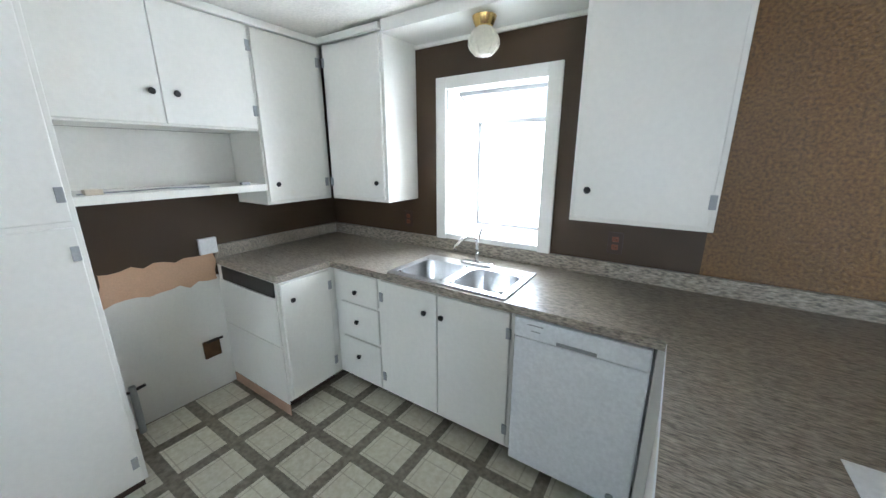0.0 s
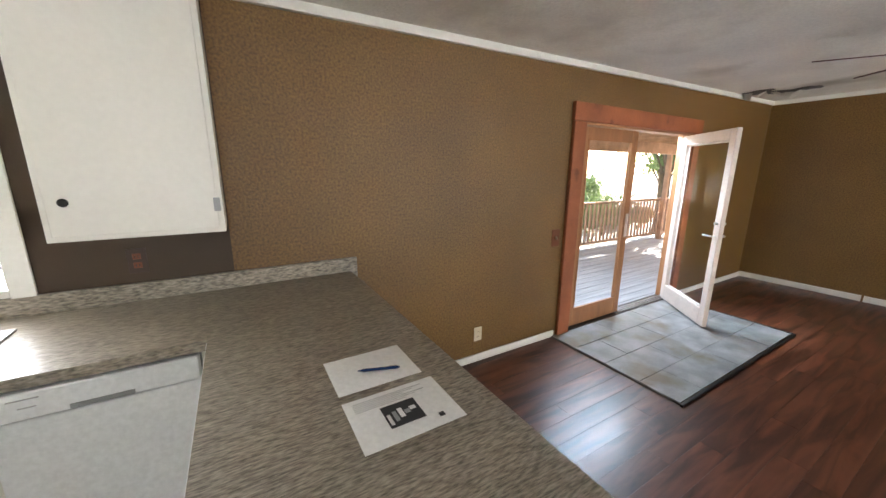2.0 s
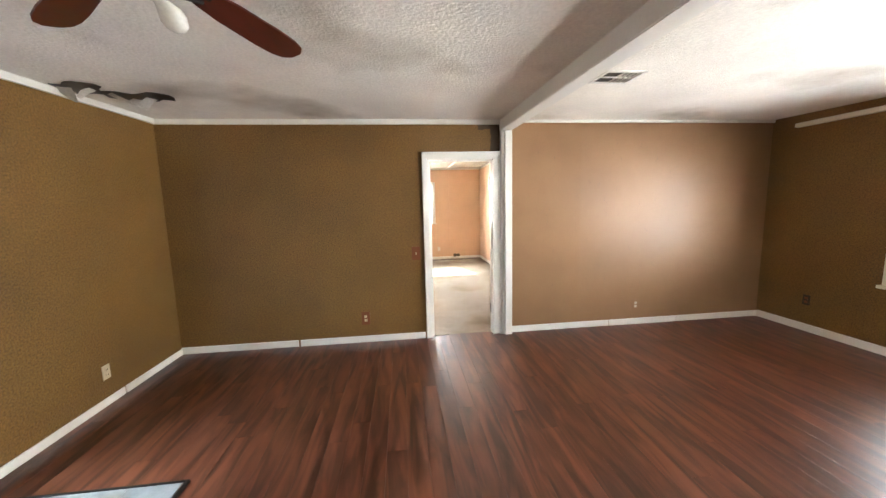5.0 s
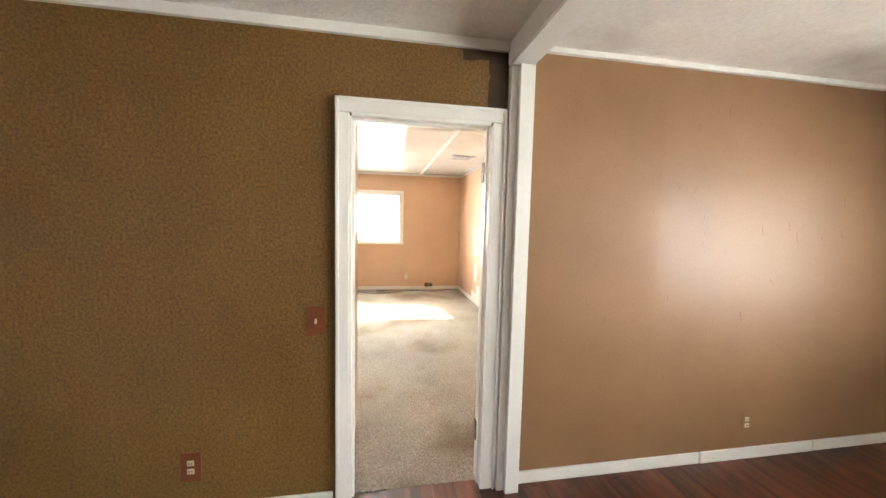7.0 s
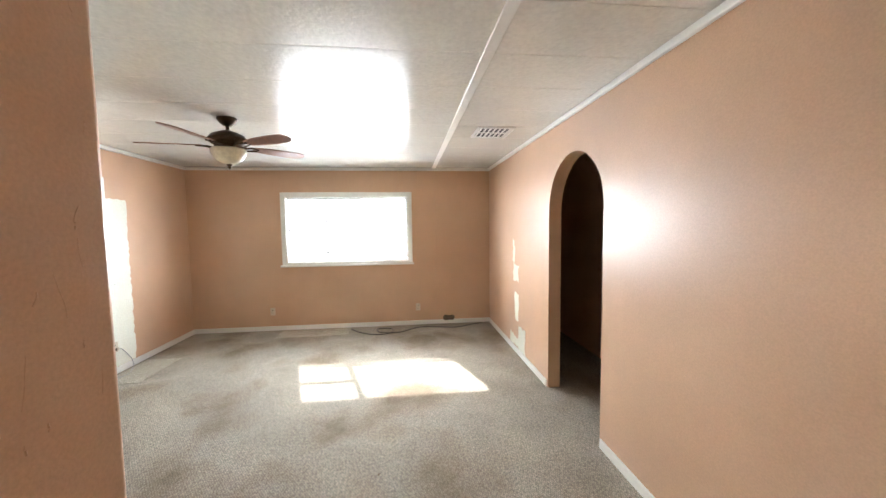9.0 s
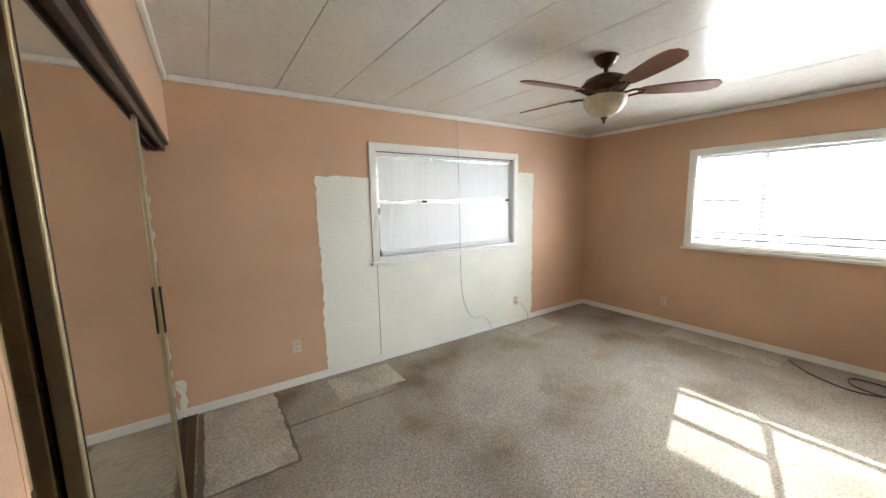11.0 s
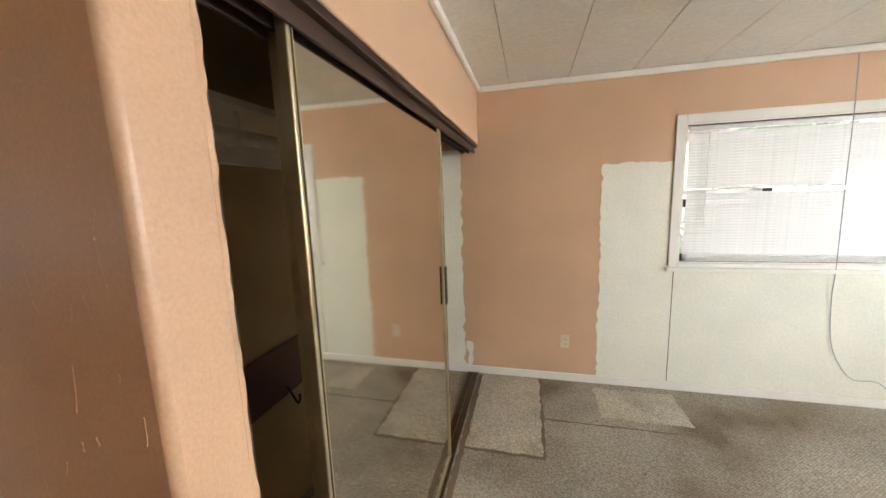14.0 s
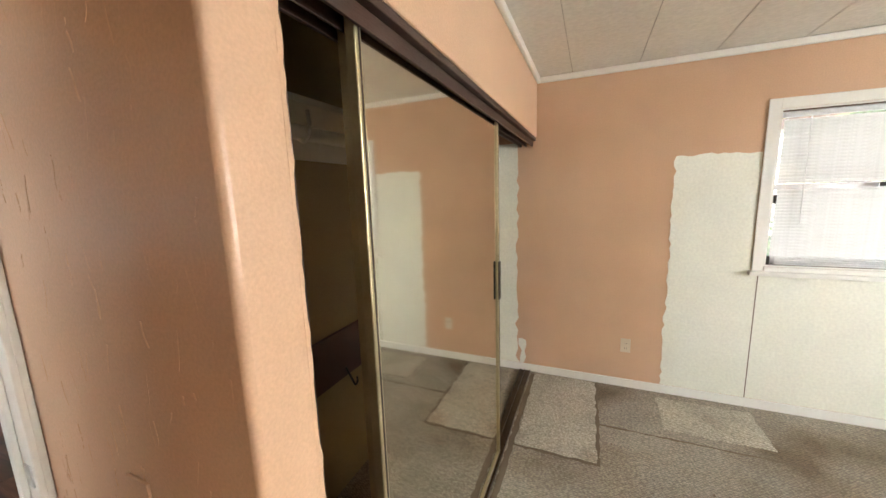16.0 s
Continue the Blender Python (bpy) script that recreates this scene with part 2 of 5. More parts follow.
OPEN_ANGLE = 52
VINYL = ((0.303, 7.584), (0.296, 0.744))
M = dict(
    dark_wall=mat("dark_brown_paint", (0.05, 0.027, 0.01), 0.55, 0, 0.15, 2, 160, 0.15),
    tan_wall=mat("olive_tan_paint", (0.172, 0.088, 0.021), 0.45, 0, 0.14, 1.5, 78, 0.5, fine_var=0.38),
    pink_wall=mat("pinkish_tan_paint", (0.275, 0.15, 0.072), 0.45, 0, 0.1, 1.5, 90, 0.06, spec=0.3),
    pink_matte=mat("flat_pinkish_tan_paint", (0.275, 0.15, 0.072), 0.52, 0, 0.1, 1.5, 90, 0.06, spec=0.25),
    peach=mat("peach_paint", (0.6, 0.385, 0.245), 0.38, 0, 0.07, 1.6, 140, 0.08),
    white_paint=mat("white_paint", (0.78, 0.77, 0.72), 0.38, 0, 0.03, 2, 60, 0.03, fine_var=0.02),
    patch_paint=mat("raw_white_primer", (0.76, 0.76, 0.66), 0.6, 0, 0.05, 2, 60, 0.08),
    cabinet=mat("cabinet_enamel", (0.78, 0.765, 0.71), 0.33, 0, 0.03, 1.5, 45, 0.04, stain=(0.68, 0.63, 0.52), stain_scale=4, stain_at=0.7, fine_var=0.02),
    ceiling=mat("textured_ceiling", (0.86, 0.83, 0.76), 0.85, 0, 0.1, 1.2, 55, 0.55, stain=(0.46, 0.41, 0.33), stain_scale=0.8, stain_at=0.55, stretch=(1, 1, 1)),
    panel_ceiling=mat("glossy_ceiling_panel", (0.72, 0.7, 0.63), 0.16, 0, 0.06, 1.0, 42, 0.22),
    worktop=mat("speckled_laminate", (0.27, 0.235, 0.19), 0.36, 0, 0.1, 6, 140, 0.03, fine_var=0.6, stretch=(0.3, 1.7, 1)),
    steel=mat("brushed_steel", (0.62, 0.62, 0.62), 0.3, 1, 0.08, 6, 90, 0.03, stretch=(6, 1, 1)),
    chrome=mat("chrome", (0.8, 0.8, 0.8), 0.1, 1, 0.03, 8, 90, 0.0),
    appliance=mat("appliance_enamel", (0.82, 0.84, 0.86), 0.4, 0, 0.03, 3, 60, 0.02),
    grey_plastic=mat("grey_plastic", (0.33, 0.34, 0.35), 0.45),
    black=mat("black_metal", (0.02, 0.018, 0.016), 0.35, 0.4, 0.2, 10),
    bronze=mat("oiled_bronze", (0.09, 0.055, 0.03), 0.35, 0.8, 0.25, 14),
    brass=mat("brass", (0.75, 0.52, 0.2), 0.25, 1, 0.1, 12),
    gold=mat("gold_anodised", (0.5, 0.43, 0.27), 0.42, 0.85, 0.12, 9),
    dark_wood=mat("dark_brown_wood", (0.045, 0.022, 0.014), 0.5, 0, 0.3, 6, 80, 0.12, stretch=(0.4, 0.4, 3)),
    red_wood=mat("red_brown_blade", (0.075, 0.012, 0.006), 0.35, 0, 0.25, 4, 60, 0.05, stretch=(1, 8, 1)),
    fan_wood=mat("walnut_blade", (0.24, 0.11, 0.06), 0.4, 0, 0.2, 4, 60, 0.05, stretch=(1, 8, 1)),
    cedar=mat("rough_cedar", (0.32, 0.095, 0.035), 0.65, 0, 0.28, 3, 50, 0.35, stain=(0.12, 0.035, 0.015), stain_scale=5, stain_at=0.6, stretch=(1, 1, 1)),
    door_wood=mat("varnished_door_wood", (0.36, 0.16, 0.065), 0.45, 0, 0.15, 4, 60, 0.08, stretch=(6, 6, 0.7)),
    pale_door=mat("weathered_door_paint", (0.66, 0.55, 0.48), 0.5, 0, 0.1, 4, 60, 0.08),
    tile=mat("grey_floor_tile", (0.26, 0.26, 0.255), 0.24, 0, 0.25, 5, 70, 0.06, stain=(0.2, 0.17, 0.13), stain_scale=3, stain_at=0.54),
    grout=mat("grout", (0.13, 0.11, 0.09), 0.9),
    carpet=carpet_material("beige_carpet", (0.39, 0.345, 0.275), (0.2, 0.148, 0.092), 1.1, 0.5),
    carpet_piece=carpet_material("carpet_offcut", (0.5, 0.45, 0.36), (0.36, 0.3, 0.22), 4, 0.6),
    seam=mat("seam_dirt", (0.16, 0.12, 0.08), 0.95),
    paper=mat("paper", (0.8, 0.8, 0.8), 0.8, 0, 0.02, 5, 60, 0.02),
    ink=mat("ink", (0.04, 0.04, 0.045), 0.7),
    blue=mat("blue_plastic", (0.01, 0.04, 0.14), 0.25),
    brown_plate=mat("brown_plate", (0.17, 0.045, 0.015), 0.35),
    ivory=mat("ivory_plastic", (0.62, 0.54, 0.42), 0.4),
    maroon=mat("maroon_board_paint", (0.085, 0.02, 0.012), 0.45, 0, 0.2, 6, 80, 0.08),
    bulb=mat("frosted_bulb", (0.85, 0.83, 0.76), 0.25, trans=0.35),
    bowl=mat("alabaster_glass", (0.75, 0.7, 0.56), 0.25, 0, 0.08, 10, 40, 0.02, trans=0.3),
    blind=mat("blind_vinyl", (0.85, 0.86, 0.86), 0.45, 0, 0.03, 3, 60, 0.02, trans=0.12),
    aluminium=mat("mill_aluminium", (0.72, 0.73, 0.75), 0.35, 0.9, 0.08, 6),
    mirror=mat("mirror_silver", (0.7, 0.68, 0.59), 0.02, 1, 0.0, 3, 60, 0.0, fine_var=0.0),
    deck=mat("weathered_deck", (0.38, 0.39, 0.41), 0.8, 0, 0.2, 4, 60, 0.2, stretch=(0.3, 4, 1)),
    rail_wood=mat("stained_rail_wood", (0.42, 0.27, 0.19), 0.75, 0, 0.25, 5, 60, 0.2),
    porch_roof=mat("yellowed_porch_roof", (0.62, 0.5, 0.26), 0.6, 0, 0.1, 3, trans=0.18),
    ground=mat("dry_grass_ground", (0.5, 0.47, 0.4), 0.95, 0, 0.3, 0.4, 20, 0.4),
    leaf=mat("leaf", (0.15, 0.21, 0.08), 0.6, 0, 0.35, 3, trans=0.25),
    bark=mat("bark", (0.12, 0.09, 0.06), 0.9, 0, 0.3, 6, 30, 0.5),
    siding=mat("pale_siding", (0.6, 0.6, 0.6), 0.7),
    closet=mat("closet_olive_paint", (0.38, 0.28, 0.13), 0.6, 0, 0.1, 2),
    glass=glass_material("window_glass"),
    globe=mat("ribbed_milky_glass", (0.8, 0.78, 0.7), 0.12, 0, 0.05, 12, 60, 0.02, trans=0.5),
    laminate=wood_random("red_brown_laminate", (0.042, 0.012, 0.006), (0.165, 0.054, 0.027), 0.35, (0.3, 2.2, 1), 0.08, 0.2),
    vinyl=vinyl_material(),
)


# ---- building helpers ----
def origin(ob):
    p = Vector((0, 0, 0))
    while ob:
        p += ob.location
        ob = ob.parent
    return p


def part(name, bm, material, parent=None, label="", smooth=False):
    """Links a bmesh that is drawn in world metres as one mesh object under a thing or a part."""
    o = origin(parent)
    bmesh.ops.recalc_face_normals(bm, faces=bm.faces)
    if parent:
        bmesh.ops.translate(bm, verts=bm.verts, vec=-o)
    me = bpy.data.meshes.new(name)
    bm.to_mesh(me)
    bm.free()
    me.materials.append(M[material])
    if smooth:
        for p in me.polygons:
            p.use_smooth = True
        me.set_sharp_from_angle(angle=radians(40))
    ob = new(name, me)
    ob.parent = parent
    if label:
        ob["label"] = label
    return ob


def thing(name, at, label, category, group="", kind=""):
    ob = new(name)
    ob.empty_display_size = 0.05
    ob.location = at
    return tagged(ob, label, category, group, kind)


def fixed(name, bm, material, label, category="", kind="structure", smooth=False):
    return tagged(part(name, bm, material, None, "", smooth), label, category or name.split("_")[0], "", kind)


def box(x0, x1, y0, y1, z0, z1, bev=0.0, bm=None):
    own = bmesh.new()
    bmesh.ops.create_cube(own, size=1)
    for v in own.verts:
        v.co = ((x0 + x1) / 2 + v.co.x * abs(x1 - x0), (y0 + y1) / 2 + v.co.y * abs(y1 - y0), (z0 + z1) / 2 + v.co.z * abs(z1 - z0))
    if bev:
        bmesh.ops.bevel(own, geom=own.edges, offset=bev, segments=2, affect="EDGES", profile=0.5)
    if bm is None:
        return own
    return join(bm, own)


def join(bm, own):
    me = bpy.data.meshes.new("join")
    own.to_mesh(me)
    own.free()
    bm.from_mesh(me)
    bpy.data.meshes.remove(me)
    return bm


def boxes(rows, bev=0.0):
    bm = bmesh.new()
    for r in rows:
        box(*r, bev=bev, bm=bm)
    return bm


def lathe(cx, cy, profile, n=28, bm=None, axis="z"):
    """Turned shape: profile rows of (radius, height)."""
    bm = bm or bmesh.new()
    rings = []
    for r, z in profile:
        ring = []
        for i in range(n):
            a = 2 * math.pi * i / n
            ring.append(bm.verts.new((cx + r * math.cos(a), cy + r * math.sin(a), z)))
        rings.append(ring)
    for a, b in zip(rings, rings[1:]):
        for i in range(n):
            bm.faces.new((a[i], a[(i + 1) % n], b[(i + 1) % n], b[i]))
    for ring in (rings[0], rings[-1]):
        bm.faces.new(ring)
    return bm


def turned(profile, at, direction, n=16):
    bm = lathe(0, 0, profile, n)
    m = Matrix.Translation(at) @ Vector(direction).to_track_quat("Z", "Y").to_matrix().to_4x4()
    bmesh.ops.transform(bm, matrix=m, verts=bm.verts)
    return bm


def tube(points, r, n=8, bm=None, steps=6):
    """Round rod or cable swept along a smoothed line."""
    bm = bm or bmesh.new()
    P = [Vector(p) for p in points]
    line = []
    for i in range(len(P) - 1):
        p0, p1, p2, p3 = P[max(i - 1, 0)], P[i], P[i + 1], P[min(i + 2, len(P) - 1)]
        for s in range(steps):
            t = s / steps
            line.append(0.5 * (2 * p1 + (p2 - p0) * t + (2 * p0 - 5 * p1 + 4 * p2 - p3) * t * t + (3 * p1 - p0 - 3 * p2 + p3) * t ** 3))
    line.append(P[-1])
    rings = []
    for i, p in enumerate(line):
        d = (line[min(i + 1, len(line) - 1)] - line[max(i - 1, 0)]).normalized()
        q = d.to_track_quat("Z", "Y")
        rings.append([bm.verts.new(p + q @ Vector((r * math.cos(2 * math.pi * k / n), r * math.sin(2 * math.pi * k / n), 0))) for k in range(n)])
    for a, b in zip(rings, rings[1:]):
        for k in range(n):
            bm.faces.new((a[k], a[(k + 1) % n], b[(k + 1) % n], b[k]))
    bm.faces.new(rings[0])
    bm.faces.new(rings[-1])
    return bm


def ragged(a, b, side, bm, amount=0.012, step=0.05, fixed_edges=""):
    """A thin skin over the rectangle a..b in the plane's own (u, v), with hand-brushed edges; side maps (u, v, depth) to the world."""
    (u0, v0), (u1, v1) = a, b
    rim = []

    def run(p, q, jig):
        n = max(2, int((Vector(q) - Vector(p)).length / step))
        for i in range(n):
            t = i / n
            j = (random.random() - 0.5) * 2 * amount * jig
            nx, ny = -(q[1] - p[1]), q[0] - p[0]
            ln = math.hypot(nx, ny)
            rim.append((p[0] + (q[0] - p[0]) * t + nx / ln * j, p[1] + (q[1] - p[1]) * t + ny / ln * j))
    run((u0, v0), (u1, v0), "b" not in fixed_edges)
    run((u1, v0), (u1, v1), "r" not in fixed_edges)
    run((u1, v1), (u0, v1), "t" not in fixed_edges)
    run((u0, v1), (u0, v0), "l" not in fixed_edges)
    low = [bm.verts.new(side(u, v, 0)) for u, v in rim]
    top = [bm.verts.new(side(u, v, 1)) for u, v in rim]
    bm.faces.new(top)
    for i in range(len(rim)):
        j = (i + 1) % len(rim)
        bm.faces.new((low[i], low[j], top[j], top[i]))
    return bm


def wall(bm, along, near, far, s0, s1, z1, holes=(), z0=0.0):
    """A wall with openings. along: 'x' or 'y'; near, far: its two faces; holes: (from, to, bottom, top)."""
    def put(a, b, lo, hi):
        if b - a > 1e-4 and hi - lo > 1e-4:
            box(*((a, b, near, far) if along == "x" else (near, far, a, b)), lo, hi, bm=bm)
    at = s0
    for a, b, lo, hi in sorted(holes):
        put(at, a, z0, z1)
        put(a, b, z0, lo)
        put(a, b, hi, z1)
        at = b
    put(at, s1, z0, z1)
    return bm


def light_switch(name, at, axis, material, kind="outlet", label="", w=0.072, h=0.115):
    """A wall plate with two sockets or a toggle; axis: the way that it faces."""
    t = thing(name, at, label, "outlet" if kind == "outlet" else "switch")
    d, u = Vector(axis), Vector((axis[1], axis[0], 0))
    u = Vector((abs(u.x), abs(u.y), 0))
    def slab(w2, h2, t0, t1, up=0.0, side=0.0, bev=0.002):
        c = Vector(at) + u * side + Vector((0, 0, up))
        a, b = c - u * w2 + d * t0, c + u * w2 + d * t1
        return box(min(a.x, b.x), max(a.x, b.x), min(a.y, b.y), max(a.y, b.y), c.z - h2, c.z + h2, bev)
    part("plate", slab(w / 2, h / 2, 0.0, 0.007), material, t)
    if kind == "outlet":
        for up in (0.021, -0.021):
            s = part("socket", slab(0.016, 0.014, 0.006, 0.010, up), "brown_plate" if material == "dark_wood" else "ivory", t)
            for sd in (-0.006, 0.006):
                part("slot", slab(0.0016, 0.005, 0.009, 0.0112, up, sd, 0), "black", s)
    else:
        part("toggle", slab(0.005, 0.012, 0.006, 0.02), "ivory", t)
    return t


# ---- structure ----
X_W, Y_S = -9.05, -6.95          # west and south faces of the open room
BX, BS = 5.80, -4.59             # bedroom's east and south faces
CB = 2.51                        # bedroom ceiling


def ceil_z(x):
    return 2.45 + 0.0185 * x


fixed("ground", boxes([(-400, 400, -400, 400, -0.8, -0.55)]), "ground", "dry grassy ground around the house", "ground")
fixed("floor_base", boxes([(-9.2, 6.0, -7.1, 0.16, -0.5, -0.012)]), "seam", "subfloor under all the rooms", "floor")
fixed("floor_kitchen", boxes([(X_W, -5.95, -2.9, 0, -0.011, 0.0)]), "vinyl", "cream and taupe patterned sheet vinyl kitchen floor", "floor")
fixed("floor_bedroom", boxes([(0.06, BX, -6.2, 0, -0.011, 0.0)]), "carpet", "worn beige loop carpet with brown stains", "floor")

north = wall(bmesh.new(), "x", 0.0, 0.14, -6.45, -0.002, 2.6, [(-3.80, -1.97, 0, 1.95)])
fixed("wall_north", north, "tan_wall", "olive tan painted wall with rough texture", "wall")
kit = wall(bmesh.new(), "x", 0.0, 0.14, -9.2, -6.45, 2.6, [(-7.90, -7.24, 1.0, 1.97)])
fixed("wall_kitchen", kit, "dark_wall", "dark brown painted kitchen wall round the sink window", "wall")
west = wall(bmesh.new(), "y", -9.2, X_W, Y_S, 0.0, 2.6)
fixed("wall_west", west, "dark_wall", "dark brown painted kitchen wall beside the stove gap", "wall")
fixed("wall_south", wall(bmesh.new(), "x", -7.1, Y_S, -9.2, -0.002, 2.6, [(-7.9, -6.1, 0.68, 1.85), (-3.6, -1.22, 0.68, 1.85)]), "tan_wall", "tan painted wall with a blind-covered window", "wall")
east = wall(bmesh.new(), "y", 0.0, 0.1, -3.6, 0.14, 2.65, [(-3.46, -2.72, 0, 2.04)])
fixed("wall_doorway", east, "tan_wall", "olive tan painted wall with a bedroom doorway", "wall")
fixed("wall_east", wall(bmesh.new(), "y", 0.0, 0.1, -7.1, -4.5, 2.65), "pink_wall", "semi-gloss pinkish tan wall with scuffs", "wall")
fixed("wall_east_panel", wall(bmesh.new(), "y", 0.0, 0.1, -4.5, -3.6, 2.65), "pink_matte", "flat pinkish tan wall panel beside the post", "wall")

# bedroom shell
fixed("wall_bedroom_north", wall(bmesh.new(), "x", 0.0, 0.14, 0.1, 5.95, 2.65, [(2.46, 4.30, 1.04, 2.10)]), "peach", "peach painted bedroom wall with a blind-covered window", "wall")
fixed("wall_bedroom_east", wall(bmesh.new(), "y", BX, BX + 0.14, -6.3, 0.0, 2.65, [(-3.27, -1.40, 1.04, 2.07)]), "peach", "peach painted bedroom wall with a sunlit window", "wall")
fixed("wall_bedroom_west", wall(bmesh.new(), "y", 0.1, 0.104, -4.7, -3.54, 2.6), "peach", "peach painted wall beside the bedroom doorway", "wall")


def arch_wall():
    """South wall with a round-headed opening."""
    bm = bmesh.new()
    x0, x1, spring, r = 2.48, 3.40, 1.72, 0.46
    y0, y1 = BS - 0.12, BS
    wall(bm, "x", y0, y1, 0.104, x0, 2.65)
    wall(bm, "x", y0, y1, x1, BX, 2.65)
    n = 24
    cx = (x0 + x1) / 2
    arc = [(cx - r * math.cos(math.pi * i / n), spring + r * math.sin(math.pi * i / n)) for i in range(n + 1)]
    for y in (y0, y1):
        for (xa, za), (xb, zb) in zip(arc, arc[1:]):
            bm.faces.new([bm.verts.new(c) for c in ((xa, y, za), (xb, y, zb), (xb, y, 2.65), (xa, y, 2.65))])
    for (xa, za), (xb, zb) in zip(arc, arc[1:]):
        bm.faces.new([bm.verts.new(c) for c in ((xa, y0, za), (xb, y0, zb), (xb, y1, zb), (xa, y1, za))])
    bmesh.ops.remove_doubles(bm, verts=bm.verts, dist=1e-4)
    return bm


fixed("wall_bedroom_south", arch_wall(), "peach", "peach painted wall with an arched opening", "wall")
fixed("wall_hall", boxes([(0.104, BX, -5.6, -5.5, 0, 2.65)]), "peach", "plain peach wall of the hall behind the arch", "wall")

# ceilings
bm = bmesh.new()
co = [(X_W - 0.15, Y_S - 0.15), (0.0, Y_S - 0.15), (0.0, 0.14), (X_W - 0.15, 0.14)]
lo = [bm.verts.new((x, y, ceil_z(x))) for x, y in co]
hi = [bm.verts.new((x, y, 2.7)) for x, y in co]
bm.faces.new(lo)
bm.faces.new(hi)
for i in range(4):
    bm.faces.new((lo[i], lo[(i + 1) % 4], hi[(i + 1) % 4], hi[i]))
fixed("ceiling", bm, "ceiling", "stained off-white popcorn ceiling", "ceiling")

bm = boxes([(0.1, BX + 0.14, -6.3, 0.14, CB + 0.012, CB + 0.1)])
for i in range(14):
    a, b = max(0.11, -0.151 + i * 0.447), min(0.29 + i * 0.447, BX)
    box(a, b, -3.69, -0.0, CB, CB + 0.012, bm=bm)
    box(a, b, -6.2, -3.69, CB, CB + 0.012, bm=bm)
fixed("ceiling_bedroom", bm, "panel_ceiling", "glossy off-white ceiling panels with open joints", "ceiling")
fixed("trim_ridge", boxes([(0.11, BX, -3.72, -3.66, CB - 0.012, CB - 0.001)], 0.004), "white_paint", "white batten across the bedroom ceiling", "trim")
# unseen; its wide north and east eaves are added to block bedroom sun
fixed("roof", boxes([(-9.6, 6.3, -7.5, 0.35, 2.72, 2.86), (0.6, 6.3, 0.35, 1.25, 2.72, 2.86), (6.3, 7.1, -7.5, 1.25, 2.72, 2.86)]), "siding", "flat roof with unseen eaves added to shade the bedroom windows", "roof")


def sloped_strip(x0, x1, y0, y1, drop, bm=None):
    """Cornice strip that follows the ceiling."""
    bm = bm or bmesh.new()
    box(x0, x1, y0, y1, 0, 1, bm=bm)
    for v in bm.verts:
        if v.co.z < 0.5:
            v.co.z = ceil_z(v.co.x) - drop
        elif v.co.z < 1.5:
            v.co.z = ceil_z(v.co.x) - 0.001
    return bm


def cornice(name, rows, z, label):
    bm = bmesh.new()
    for x0, x1, y0, y1 in rows:
        box(x0, x1, y0, y1, z - 0.045, z - 0.002, 0.008, bm)
    fixed(name, bm, "white_paint", label, "trim")


fixed("trim_north", sloped_strip(-6.45, -0.03, -0.028, -0.001, 0.048), "white_paint", "white cornice strip under the ceiling", "trim")
fixed("wall_window_soffit", boxes([(-8.138, -7.007, -0.33, -0.001, 2.235, 2.31)], 0.004), "white_paint", "white soffit over the sink window", "soffit")
fixed("trim_kitchen", boxes([(-8.138, -7.007, -0.02, -0.001, 2.212, 2.2345)], 0.004), "white_paint", "white cornice strip over the sink window", "trim")
fixed("trim_doorwall", sloped_strip(-0.026, -0.001, -3.53, -0.001, 0.05), "white_paint", "white cornice strip under the ceiling", "trim")
fixed("trim_east", sloped_strip(-0.026, -0.001, Y_S, -3.66, 0.03), "white_paint", "white cornice strip under the ceiling", "trim")
cornice("trim_bedroom", [(0.95, BX, -0.03, -0.001), (BX - 0.03, BX - 0.001, BS + 0.03, -0.03), (0.92, 0.95, -2.6, -0.001), (0.105, BX, BS + 0.001, BS + 0.03)], CB, "white cornice strip round the bedroom ceiling")


def baseboard(name, rows, label, h=0.085):
    bm = bmesh.new()
    for x0, x1, y0, y1 in rows:
        box(x0, x1, y0, y1, 0.001, h, 0.004, bm)
    fixed(name, bm, "white_paint", label, "baseboard")


baseboard("baseboard_north", [(-5.9, -3.97, -0.014, -0.001), (-1.84, -0.8, -0.014, -0.001), (-0.785, -0.015, -0.016, -0.001)], "chipped white baseboard", 0.065)
baseboard("baseboard_east", [(-0.014, -0.001, -1.22, -0.001), (-0.016, -0.001, -2.64, -1.24), (-0.014, -0.001, -4.9, -3.66), (-0.016, -0.001, -5.8, -4.91), (-0.014, -0.001, Y_S, -5.81)], "chipped white baseboard in uneven lengths", 0.075)
baseboard("baseboard_south", [(-9, -0.02, Y_S + 0.001, Y_S + 0.015)], "chipped white baseboard")
baseboard("baseboard_bedroom", [(0.15, BX, -0.016, -0.001), (BX - 0.015, BX - 0.001, BS, -0.016), (3.42, BX - 0.016, BS + 0.001, BS + 0.015), (0.12, 2.46, BS + 0.001, BS + 0.015)], "white painted bedroom baseboard", 0.07)

# ceiling beam on its post
bm = bmesh.new()
box(X_W, -0.001, -3.66, -3.53, 0, 1, bm=bm)
for v in bm.verts:
    v.co.z = 2.325 + 0.0185 * v.co.x + 0.005 if v.co.z < 0.5 else ceil_z(v.co.x) - 0.001
bmesh.ops.bevel(bm, geom=bm.edges, offset=0.006, segments=2, affect="EDGES")
fixed("beam", bm, "white_paint", "white painted ceiling beam across the living room", "beam")
bm = boxes([(-0.075, -0.001, -3.655, -3.575, 0, 2.325), (-0.045, -0.001, -3.574, -3.535, 0, 2.325)], 0.004)
